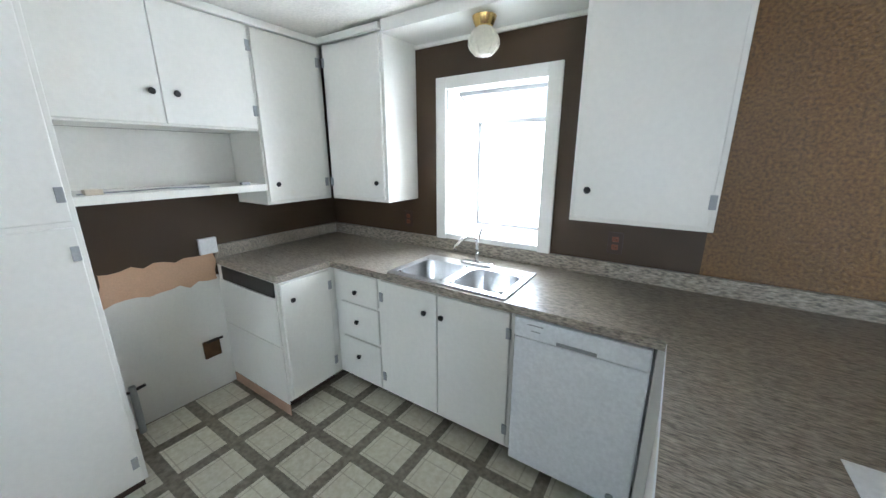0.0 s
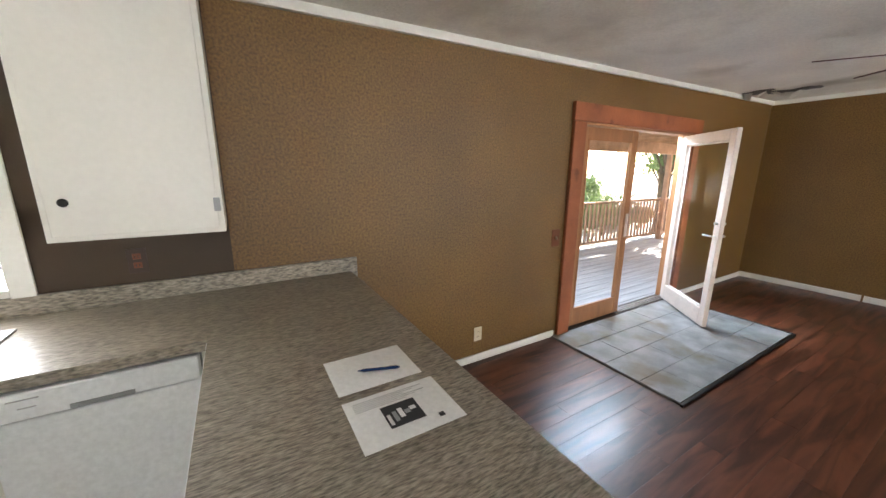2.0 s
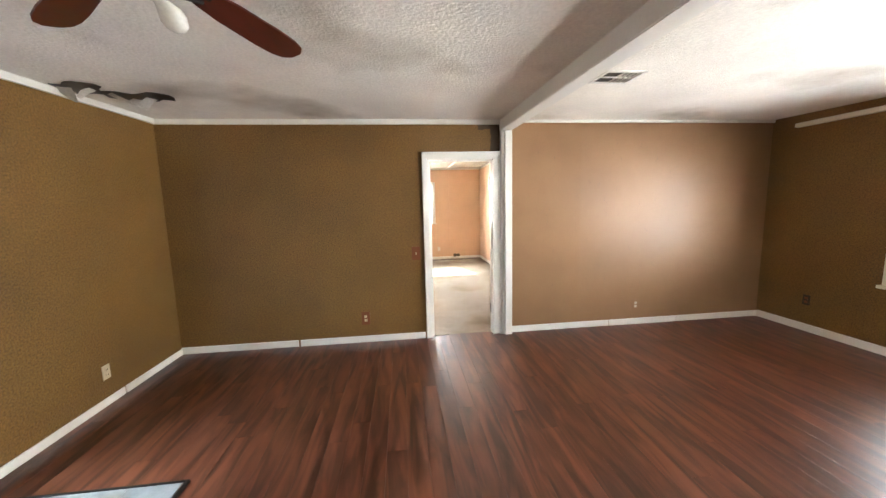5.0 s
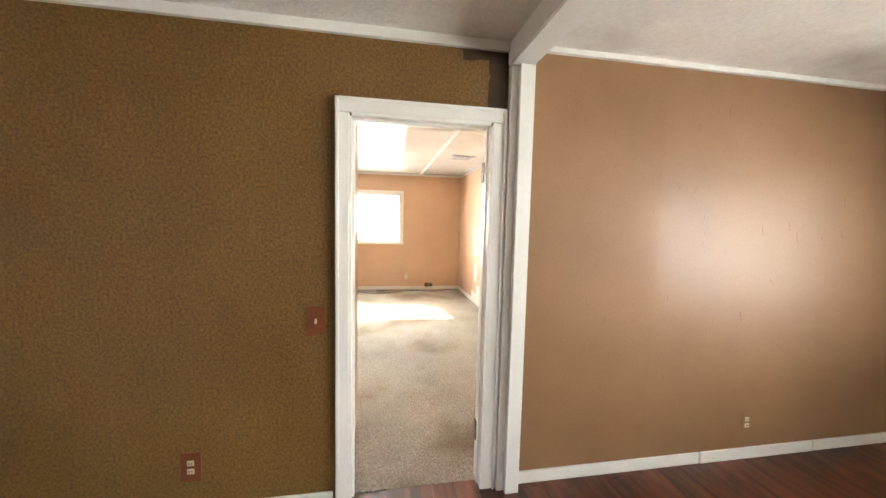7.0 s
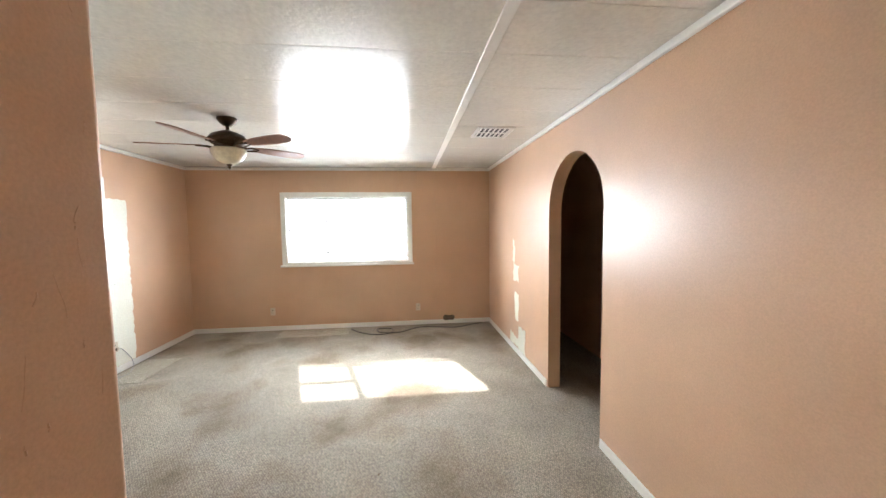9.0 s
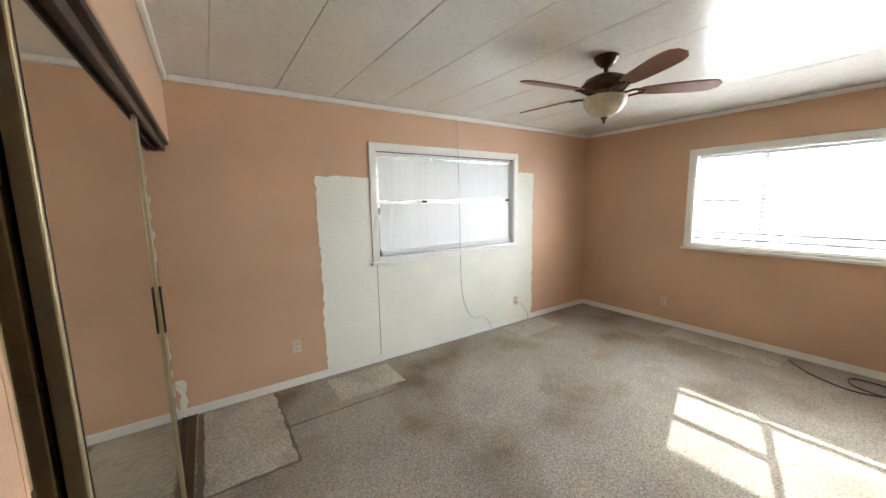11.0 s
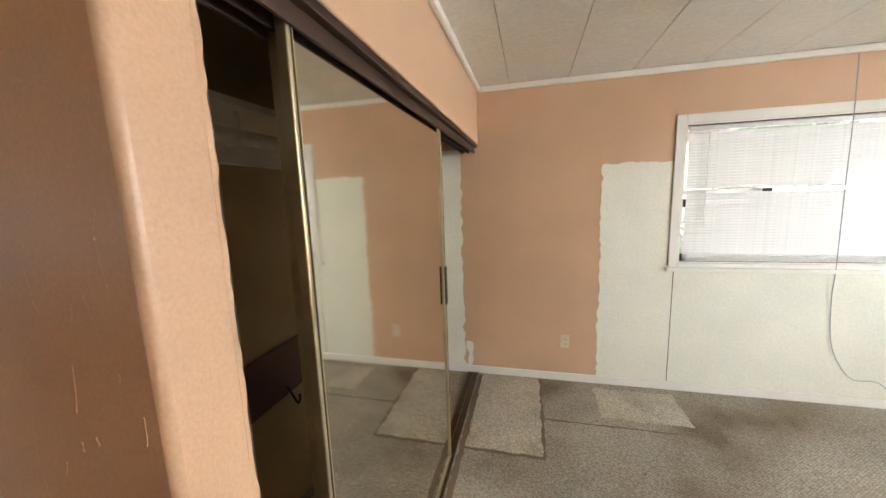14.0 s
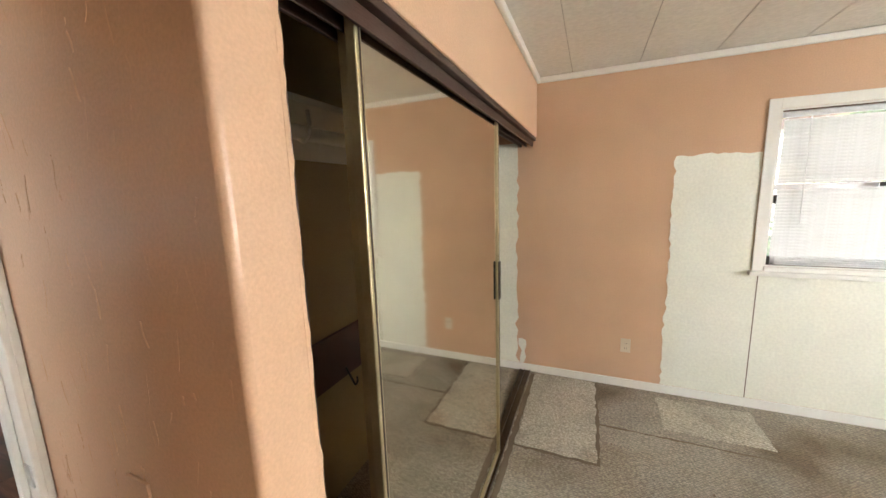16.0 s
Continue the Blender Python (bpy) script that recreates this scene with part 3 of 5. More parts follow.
fixed("post", bm, "white_paint", "white painted post under the ceiling beam", "post")

# bedroom doorway: casing and jambs
bm = boxes([(-0.022, -0.001, -2.725, -2.655, 0, 2.035), (-0.022, -0.001, -3.532, -3.455, 0, 2.035), (-0.022, -0.001, -3.532, -2.655, 2.037, 2.11)], 0.005)
for r in ((-0.032, -0.02, -2.675, -2.658, 0, 2.1), (-0.032, -0.02, -3.53, -3.512, 0, 2.1), (-0.032, -0.02, -3.512, -2.675, 2.09, 2.108)):
    box(*r, bev=0.004, bm=bm)
doorway = fixed("door_1", bm, "white_paint", "white door casing of the bedroom doorway with its door taken off", "door frame")
part("jamb", boxes([(-0.02, 0.115, -2.735, -2.7215, 0, 2.02), (-0.02, 0.115, -3.458, -3.445, 0, 2.02), (-0.02, 0.115, -3.445, -2.735, 2.02, 2.038)], 0.002), "white_paint", doorway)
part("door_stop", boxes([(0.03, 0.06, -2.748, -2.735, 0, 2.02), (0.03, 0.06, -3.445, -3.438, 0, 2.008), (0.03, 0.06, -3.432, -2.748, 2.008, 2.02)], 0.002), "white_paint", doorway)
for z in (1.79, 0.29):
    part("hinge", boxes([(0.07, 0.117, -3.446, -3.437, z - 0.055, z + 0.055)], 0.001), "black", doorway, "dark bronze hinge leaf")
part("strike_plate", boxes([(0.066, 0.1, -2.738, -2.733, 0.94, 1.0)], 0.001), "steel", doorway, "steel strike plate")

# ragged dark brown patch in the corner over the doorway
dw = lambda u, v, d: (-0.0005 - 0.0015 * d, u, v)
bm = ragged((-3.53, 2.112), (-3.43, 2.4), dw, bmesh.new(), 0.012, 0.04, "lbt")
ragged((-3.43, 2.345), (-3.28, 2.4), dw, bm, 0.012, 0.04, "lt")
fixed("paint_patch_doorway", bm, "dark_wall", "dark brown patch in the corner over the doorway", "paint patch")

# closet shell: stub wall, back, soffit, lined inside
def stub():
    bm = bmesh.new()
    xs, ys = (0.104, 0.885), (-2.708, -2.588)
    box(xs[0], xs[1], ys[0], ys[1], 0, 2.6, bm=bm)
    edge = [e for e in bm.edges if abs(e.verts[0].co.x - xs[1]) < 1e-5 and abs(e.verts[1].co.x - xs[1]) < 1e-5
            and abs(e.verts[0].co.y - ys[0]) < 1e-5 and abs(e.verts[1].co.y - ys[0]) < 1e-5]
    bmesh.ops.bevel(bm, geom=edge, offset=0.014, segments=4, affect="EDGES", profile=0.5)
    return bm


fixed("wall_stub", stub(), "peach", "peach painted end wall of the closet with scratches", "wall", smooth=True)
for p in bpy.data.objects["wall_stub"].data.polygons:
    p.use_smooth = p.area < 0.1
fixed("trim_door_edge", boxes([(0.1035, 0.117, -2.7225, -2.7085, 0, 2.1)], 0.002), "white_paint", "white door trim where the closet wall meets the doorway", "trim")
fixed("wall_closet_back", boxes([(0.104, 0.115, -2.60, -0.001, 0, 2.5)]), "closet", "olive painted closet back wall", "wall")
fixed("wall_soffit", boxes([(0.80, 0.92, -2.60, -0.001, 2.055, 2.505)], 0.006), "peach", "peach painted soffit over the closet", "wall")
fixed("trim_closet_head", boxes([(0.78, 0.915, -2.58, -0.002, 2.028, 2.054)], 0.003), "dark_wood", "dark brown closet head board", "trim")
bm = ragged((-2.589, 0.0), (-2.578, 2.05), lambda u, v, d: (0.8845 + 0.0012 * d, u, v), bmesh.new(), 0.0035, 0.025, "l")
fixed("trim_closet_jamb", boxes([(0.70, 0.882, -2.584, -2.572, 0, 2.05)], 0.002), "dark_wood", "dark brown closet jamb board with ragged paint", "trim")
fixed("trim_paint_edge", bm, "peach", "ragged peach paint lapping over the closet jamb", "trim")

# white primer round the bedroom window and on other walls
nw = lambda u, v, d: (u, -0.0005 - 0.0015 * d, v)
bm = bmesh.new()
for a, b, f in (((1.90, 0.07), (2.392, 1.84), "rb"), ((2.392, 0.07), (4.368, 1.0), "lrtb"), ((4.368, 0.07), (4.65, 1.94), "lb")):
    ragged(a, b, nw, bm, 0.011, 0.035, f)
fixed("paint_patch_window", bm, "patch_paint", "rough white primer brushed round the bedroom window", "paint patch")
bm = ragged((0.45, 0.07), (0.765, 2.02), nw, bmesh.new(), 0.022, 0.06, "lbt")
ragged((0.79, 0.07), (0.845, 0.3), nw, bm, 0.02, 0.05, "b")
fixed("paint_patch_closet", bm, "patch_paint", "white primer strip beside the closet track", "paint patch")
sw = lambda u, v, d: (u, BS + 0.0005 + 0.0015 * d, v)
bm = bmesh.new()
for a, b in (((4.05, 0.08), (4.30, 0.36)), ((4.25, 0.08), (4.62, 0.2)), ((4.3, 0.42), (4.44, 0.74)), ((4.3, 0.9), (4.5, 1.1)), ((4.45, 1.15), (4.52, 1.4))):
    ragged(a, b, sw, bm, 0.025, 0.05)
fixed("paint_patch_south", bm, "patch_paint", "blotches of white primer on the peach wall", "paint patch")
kw = lambda u, v, d: (X_W + 0.0005 + 0.0015 * d, u, v)
fixed("paint_patch_stove", ragged((-1.67, 0.0), (-1.0, 0.80), kw, bmesh.new(), 0.012, 0.05, "lrb"), "white_paint", "bare white wall low in the stove gap", "paint patch")
kw2 = lambda u, v, d: (X_W + 0.0015 + 0.0015 * d, u, v)
fixed("paint_patch_bare", ragged((-1.58, 0.77), (-1.02, 0.95), kw2, bmesh.new(), 0.02, 0.05), "peach", "ragged strip of bare peach wall above the stove gap", "paint patch")


# ---- kitchen ----
def knob(at, direction, parent):
    return part("knob", turned([(0.005, 0), (0.005, 0.012), (0.014, 0.014), (0.0155, 0.021), (0.011, 0.027), (0.002, 0.029)], at, direction, 14), "black", parent, "small black round knob", True)


def hinge(x, y, z, parent, axis):
    d = 0.006
    r = (x - 0.012, x + 0.012, y - d, y, z - 0.028, z + 0.028) if axis == "y" else (x, x + d, y - 0.012, y + 0.012, z - 0.028, z + 0.028)
    return part("hinge", boxes([r], 0.001), "bronze" if axis == "dark" else "grey_plastic", parent, "worn surface hinge")


def cabinet_n(name, x0, x1, y_front, z0, z1, doors, label, y_back=-0.002, toe=0.0):
    """Cabinet that faces south; doors: (x0, x1, z0, z1, knob_x, knob_z, hinge_x)."""
    t = thing(name, ((x0 + x1) / 2, y_back, z0 - toe), label, "cabinet")
    rows = [(x0, x1, y_front, y_back, z0, z1)]
    part("body", boxes(rows, 0.002), "cabinet", t)
    if toe:
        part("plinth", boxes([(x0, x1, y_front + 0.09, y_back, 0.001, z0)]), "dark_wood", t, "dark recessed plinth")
    for a, b, lo, hi, kx, kz, hx in doors:
        d = part("door", box(a, b, y_front - 0.018, y_front - 0.001, lo, hi, 0.004), "cabinet", t)
        if kx is not None:
            knob((kx, y_front - 0.017, kz), (0, -1, 0), d)
        if hx is not None:
            for hz in (lo + 0.1, hi - 0.1):
                hinge(hx, y_front - 0.018, hz, d, "y")
    return t


def cabinet_w(name, y0, y1, x_front, z0, z1, doors, label, x_back=X_W + 0.002, toe=0.0, material="cabinet"):
    """Cabinet that faces east; doors: (y0, y1, z0, z1, knob_y, knob_z, hinge_y)."""
    t = thing(name, (x_back, (y0 + y1) / 2, z0 - toe), label, "cabinet")
    part("body", boxes([(x_back, x_front, y0, y1, z0, z1)], 0.002), material, t)
    if toe:
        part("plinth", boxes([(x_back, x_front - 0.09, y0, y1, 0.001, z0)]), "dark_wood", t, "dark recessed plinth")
    for a, b, lo, hi, ky, kz, hy in doors:
        d = part("door", box(x_front + 0.001, x_front + 0.018, a, b, lo, hi, 0.004), material, t)
        if ky is not None:
            knob((x_front + 0.017, ky, kz), (1, 0, 0), d)
        if hy is not None:
            for hz in (lo + 0.1, hi - 0.1):
                hinge(x_front + 0.018, hy, hz, d, "x")
    return t


TOP = 2.30
cabinet_n("wall_cabinet", -7.005, -6.455, -0.312, 1.255, ceil_z(-6.5) - 0.01, [(-6.985, -6.475, 1.275, 2.27, -6.93, 1.40, -6.475)], "tall white painted wall cabinet beside the sink window")
cabinet_n("wall_cabinet", -8.68, -8.14, -0.312, 1.255, TOP - 0.02, [(-8.655, -8.16, 1.275, 2.24, -8.21, 1.38, -8.655)], "white painted wall cabinet in the kitchen corner")
cabinet_w("wall_cabinet", -0.80, -0.315, -8.70, 1.255, TOP - 0.03, [(-0.79, -0.36, 1.275, 2.24, -0.735, 1.38, -0.36)], "narrow white wall cabinet beside the stove shelf")
cabinet_w("wall_cabinet", -1.67, -0.802, -8.70, 1.69, TOP - 0.03, [(-1.665, -1.26, 1.70, 2.24, -1.30, 1.84, None), (-1.255, -0.81, 1.70, 2.24, -1.20, 1.84, -0.815)], "two-door white cabinet over the stove gap")
cabinet_w("tall_cabinet", -2.75, -1.68, -8.47, 0.10, TOP - 0.03, [(-2.7, -1.70, 0.12, 1.295, None, 0, -1.715), (-2.7, -1.70, 1.315, 2.24, None, 0, -1.715)], "tall white pantry cabinet beside the stove gap", toe=0.1)
fixed("trim_cabinets", boxes([(-8.70, -8.665, -2.75, -0.33, 2.245, 2.285), (-8.70, -8.13, -0.36, -0.331, 2.245, 2.285)], 0.006), "cabinet", "white cornice strip over the kitchen cabinets", "trim")

s = thing("shelf", (X_W + 0.002, -1.24, 1.35), "grubby white shelf over the stove gap", "shelf")
part("board", boxes([(X_W + 0.002, -8.69, -1.676, -0.803, 1.345, 1.385)], 0.003), "cabinet", s)
part("back_panel", boxes([(X_W + 0.002, X_W + 0.012, -1.676, -0.803, 1.386, 1.688)]), "cabinet", s)

cabinet_n("drawer_cabinet", -8.41, -7.975, -0.60, 0.1, 0.868,
          [(-8.32, -7.99, 0.665, 0.85, -8.165, 0.735, None), (-8.32, -7.99, 0.42, 0.645, -8.165, 0.535, None), (-8.32, -7.99, 0.12, 0.40, -8.165, 0.29, None)],
          "white base cabinet with three drawers", toe=0.1)
sink_cab = cabinet_n("sink_cabinet", -7.973, -7.135, -0.60, 0.1, 0.70,
          [(-7.96, -7.565, 0.12, 0.85, -7.635, 0.735, -7.955), (-7.557, -7.15, 0.12, 0.85, -7.525, 0.735, -7.155)], "two-door white cabinet under the sink", toe=0.1)
part("apron", boxes([(-7.973, -7.135, -0.60, -0.585, 0.70, 0.868)]), "cabinet", sink_cab)
cabinet_w("corner_cabinet", -1.0, -0.602, -8.38, 0.1, 0.868, [(-0.985, -0.655, 0.12, 0.855, -0.93, 0.75, -0.66)], "white base cabinet at the end of the worktop", toe=0.1)
e = thing("end_panel", (-8.7, -1.01, 0), "battered white side panel with an open slot at the top", "panel")
part("lower_panel", boxes([(-9.03, -8.385, -1.012, -1.002, 0.08, 0.46)], 0.002), "cabinet", e)
part("upper_panel", boxes([(-9.03, -8.385, -1.012, -1.002, 0.48, 0.77)], 0.002), "cabinet", e)
# shade inside the open slot, laid on as a black sheet
part("open_slot", boxes([(-8.98, -8.4, -1.008, -1.002, 0.775, 0.865)]), "black", e)
part("kick_board", boxes([(-9.03, -8.385, -1.01, -1.002, 0.002, 0.075)]), "rail_wood", e)

d = thing("dishwasher", (-6.85, -0.3, 0), "white built-in dishwasher with a control strip", "dishwasher")
part("tub", boxes([(-7.125, -6.58, -0.585, -0.03, 0.1, 0.855)]), "grey_plastic", d)
front = part("door", box(-7.12, -6.585, -0.64, -0.586, 0.09, 0.765, 0.008), "appliance", d)
ctl = part("control_panel", box(-7.12, -6.585, -0.645, -0.586, 0.769, 0.86, 0.006), "appliance", d)
part("latch", box(-6.93, -6.77, -0.6475, -0.644, 0.772, 0.788, 0.001), "grey_plastic", ctl, "grey pocket handle")
part("label_bar", box(-7.06, -6.99, -0.6468, -0.644, 0.835, 0.839), "grey_plastic", ctl)
part("label_bar", box(-7.04, -7.0, -0.6468, -0.644, 0.808, 0.811), "grey_plastic", ctl)
part("badge", turned([(0.017, 0), (0.017, 0.003), (0.012, 0.004), (0.002, 0.004)], (-6.655, -0.64, 0.135), (0, -1, 0), 18), "grey_plastic", front, "round grey badge")
part("kick_plate", boxes([(-7.12, -6.585, -0.55, -0.53, 0.002, 0.09)]), "black", d)

# peninsula base
p = thing("peninsula_cabinet", (-6.2, -1.2, 0), "white panelled base under the peninsula worktop", "cabinet")
part("body", boxes([(-6.515, -5.90, -1.80, -0.62, 0.001, 0.868), (-6.575, -5.90, -0.62, -0.002, 0.001, 0.868)], 0.002), "cabinet", p)
part("end_panel", boxes([(-6.535, -6.516, -1.80, -0.625, 0.001, 0.868)], 0.002), "cabinet", p)


def worktop():
    """U-shaped laminate top with the sink cut out, and an upstand along the walls."""
    bm = bmesh.new()
    z0, z1 = 0.87, 0.91
    sx0, sx1, sy0, sy1 = -7.87, -7.21, -0.595, -0.21
    rows = [(X_W + 0.021, -8.36, -1.005, -0.642), (X_W + 0.021, sx0, -0.642, -0.021), (sx0, sx1, -0.642, sy0), (sx0, sx1, sy1, -0.021),
            (sx1, -5.84, -0.642, -0.021), (-6.55, -5.84, -1.84, -0.642)]
    for a, b, c, e2 in rows:
        box(a, b, c, e2, z0, z1, bm=bm)
    bmesh.ops.remove_doubles(bm, verts=bm.verts, dist=1e-4)
    return bm


wt = thing("worktop", (-7.4, -0.3, 0.87), "grey-brown speckled laminate worktop with peninsula", "worktop")
part("top", worktop(), "worktop", wt)
part("upstand", boxes([(X_W + 0.002, -5.80, -0.02, -0.001, 0.872, 0.995)], 0.004), "worktop", wt)
part("upstand", boxes([(X_W + 0.002, X_W + 0.02, -1.005, -0.021, 0.872, 0.995)], 0.004), "worktop", wt)
part("edge_strip", boxes([(-6.552, -6.5505, -1.84, -0.66, 0.872, 0.908)]), "appliance", wt, "worn pale edge strip")


def basin(x0, x1, y0, y1, z1, depth):
    """Rounded pressed bowl with walls."""
    bm = bmesh.new()
    def ring(inset, z, r):
        out = []
        for cx, cy, a0 in ((x1 - r, y1 - r, 0), (x0 + r, y1 - r, 90), (x0 + r, y0 + r, 180), (x1 - r, y0 + r, 270)):
            for k in range(6):
                a = radians(a0 + k * 18)
                out.append(bm.verts.new((cx + (r - inset) * math.cos(a), cy + (r - inset) * math.sin(a), z)))
        return out
    R = [ring(-0.012, z1, 0.06), ring(0.0, z1 - 0.004, 0.06), ring(0.008, z1 - depth * 0.8, 0.06), ring(0.03, z1 - depth, 0.06)]
    for a, b in zip(R, R[1:]):
        for i in range(len(a)):
            bm.faces.new((a[i], a[(i + 1) % len(a)], b[(i + 1) % len(a)], b[i]))
    bm.faces.new(R[-1])
    return bm


sk = thing("sink", (-7.54, -0.4, 0.915), "double-bowl stainless steel kitchen sink", "sink")
part("rim", boxes([(-7.90, -7.18, -0.62, -0.578, 0.911, 0.919), (-7.90, -7.18, -0.275, -0.19, 0.911, 0.919), (-7.90, -7.862, -0.578, -0.275, 0.911, 0.919),
                   (-7.218, -7.18, -0.578, -0.275, 0.911, 0.919), (-7.562, -7.518, -0.578, -0.275, 0.911, 0.919)], 0.003), "steel", sk)
for a, b in ((-7.855, -7.568), (-7.512, -7.225)):
    bw = part("bowl", basin(a, b, -0.572, -0.281, 0.919, 0.17), "steel", sk, smooth=True)
    part("drain", lathe((a + b) / 2, -0.42, [(0.04, 0.7495), (0.04, 0.753), (0.03, 0.752), (0.004, 0.7505)]), "chrome", bw)
f = thing("faucet", (-7.54, -0.22, 0.92), "chrome kitchen faucet with an arched spout", "faucet")
part("base_plate", box(-7.64, -7.44, -0.25, -0.195, 0.9195, 0.934, 0.006), "chrome", f)
part("spout", tube([(-7.54, -0.22, 0.93), (-7.54, -0.22, 1.05), (-7.545, -0.25, 1.09), (-7.56, -0.33, 1.10), (-7.575, -0.40, 1.07), (-7.578, -0.41, 1.045)], 0.011), "chrome", f, smooth=True)
part("lever", tube([(-7.54, -0.215, 1.06), (-7.535, -0.20, 1.09), (-7.53, -0.17, 1.15)], 0.007), "chrome", f, smooth=True)

# papers and pen
def sheet(label, rows, at):
    t = thing("paper_sheet", at, label, "paper")
    part("sheet", rows, "paper", t)
    return t


s1 = sheet("white printed sheet lying on the worktop", boxes([(-6.22, -5.965, -1.215, -1.02, 0.9105, 0.9118)]), (-6.1, -1.12, 0.911))
s2 = sheet("printed flyer with a dark photograph on the worktop", boxes([(-6.222, -5.953, -1.447, -1.25, 0.9105, 0.9118)]), (-6.1, -1.35, 0.911))
part("photo", boxes([(-6.14, -6.045, -1.40, -1.315, 0.9119, 0.9123)]), "ink", s2, "dark printed photograph")
for k in range(5):
    part("photo_detail", boxes([(-6.135 + 0.016 * k, -6.126 + 0.018 * k, -1.39 + 0.008 * k, -1.35 + 0.006 * (k % 3), 0.9124, 0.9126)]), "grey_plastic" if k % 2 else "paper", s2)
part("stamp", boxes([(-6.015, -6.0, -1.42, -1.405, 0.9119, 0.9123)]), "ink", s2)
for i in range(6):
    part("text_bar", boxes([(-6.2, -6.0 - 0.03 * (i % 3), -1.27 - 0.007 * i, -1.268 - 0.007 * i, 0.9119, 0.9122)]), "grey_plastic", s2)
pn = thing("pen", (-6.08, -1.14, 0.918), "dark blue ballpoint pen on the paper", "pen")
part("barrel", turned([(0.001, 0), (0.003, 0.012), (0.005, 0.02), (0.005, 0.12), (0.003, 0.13)], (-6.14, -1.122, 0.9172), (0.945, -0.33, 0), 12), "blue", pn)
part("clip", tube([(-6.05, -1.152, 0.9228), (-6.025, -1.161, 0.9235)], 0.0013, 6), "chrome", pn)

# ceiling light
kl = thing("ceiling_light", (-7.53, -0.22, 2.234), "brass ceiling light with a ribbed glass globe", "ceiling light")
KX, KY, KZ = -7.53, -0.22, 2.234
part("canopy", lathe(KX, KY, [(0.03, KZ - 0.001), (0.062, KZ - 0.004), (0.058, KZ - 0.02), (0.045, KZ - 0.05), (0.04, KZ - 0.052)]), "brass", kl, smooth=True)
part("globe", lathe(KX, KY, [(0.035, KZ - 0.05), (0.055, KZ - 0.065), (0.078, KZ - 0.11), (0.072, KZ - 0.15), (0.042, KZ - 0.182), (0.004, KZ - 0.19)]), "globe", kl, "milky ribbed glass globe", True)
for k in range(12):
    a = math.pi * k / 6
    c, sn = math.cos(a), math.sin(a)
    part("rib", tube([(KX + 0.056 * c, KY + 0.056 * sn, KZ - 0.065), (KX + 0.079 * c, KY + 0.079 * sn, KZ - 0.11), (KX + 0.073 * c, KY + 0.073 * sn, KZ - 0.15), (KX + 0.043 * c, KY + 0.043 * sn, KZ - 0.182)], 0.003, 5, None, 3), "globe", kl)
part("bulb", lathe(KX, KY, [(0.012, KZ - 0.055), (0.015, KZ - 0.09), (0.028, KZ - 0.12), (0.02, KZ - 0.145), (0.002, KZ - 0.15)], 16), "bulb", kl, smooth=True)

# kitchen garden window
gw = thing("window_1", (-7.57, 0, 1.0), "white-trimmed garden window over the sink", "window", "", "structure")
part("casing", boxes([(-7.97, -7.895, -0.02, -0.001, 0.99, 2.025), (-7.245, -7.17, -0.02, -0.001, 0.99, 2.025), (-7.895, -7.245, -0.02, -0.001, 1.955, 2.025), (-7.895, -7.245, -0.02, -0.001, 0.996, 1.03)], 0.004), "white_paint", gw)
part("reveal", boxes([(-7.9, -7.886, -0.001, 0.45, 1.0, 1.97), (-7.254, -7.24, -0.001, 0.16, 1.0, 1.97), (-7.886, -7.254, -0.001, 0.16, 1.955, 1.97)]), "white_paint", gw)
part("window_sill", boxes([(-7.886, -7.24, -0.001, 0.46, 0.985, 1.03)], 0.003), "white_paint", gw)
part("window_frame", boxes([(-7.886, -7.866, 0.42, 0.45, 1.03, 1.78), (-7.26, -7.24, 0.42, 0.45, 1.03, 1.78), (-7.886, -7.24, 0.42, 0.45, 1.77, 1.80), (-7.886, -7.24, 0.14, 0.17, 1.93, 1.955), (-7.866, -7.26, 0.425, 0.445, 1.03, 1.05)]), "grey_plastic", gw)
part("roof_bar", tube([(-7.876, 0.155, 1.94), (-7.876, 0.435, 1.785)], 0.012, 6, steps=1), "grey_plastic", gw)
part("roof_bar", tube([(-7.25, 0.155, 1.94), (-7.25, 0.435, 1.785)], 0.012, 6, steps=1), "grey_plastic", gw)
g = part("pane", boxes([(-7.866, -7.26, 0.433, 0.437, 1.05, 1.77)]), "glass", gw)
g.visible_shadow = False


def plate(name, at, axis, material, kind, label):
    return light_switch(name, at, axis, material, kind, label, *((0.092, 0.15) if material == "brown_plate" else (0.072, 0.115)))


plate("wall_outlet", (-8.23, -0.002, 1.10), (0, -1, 0), "dark_wood", "outlet", "dark outlet on the brown kitchen wall")
plate("wall_outlet", (-6.83, -0.002, 1.10), (0, -1, 0), "dark_wood", "outlet", "dark outlet under the wall cabinet")
plate("wall_outlet", (-4.845, -0.002, 0.24), (0, -1, 0), "ivory", "outlet", "ivory outlet low on the tan wall")
plate("wall_outlet", (-0.95, -0.002, 0.27), (0, -1, 0), "ivory", "outlet", "ivory outlet behind the open patio door")
plate("light_switch", (-0.002, -2.56, 1.0), (-1, 0, 0), "brown_plate", "switch", "brown switch plate beside the doorway")
plate("wall_outlet", (-0.002, -1.968, 0.28), (-1, 0, 0), "brown_plate", "outlet", "brown outlet plate low on the wall")
plate("wall_outlet", (-0.002, -5.25, 0.25), (-1, 0, 0), "pink_wall", "outlet", "small painted jack low on the wall")
plate("light_switch", (-4.035, -0.002, 0.95), (0, -1, 0), "brown_plate", "switch", "brown switch plate beside the patio door")
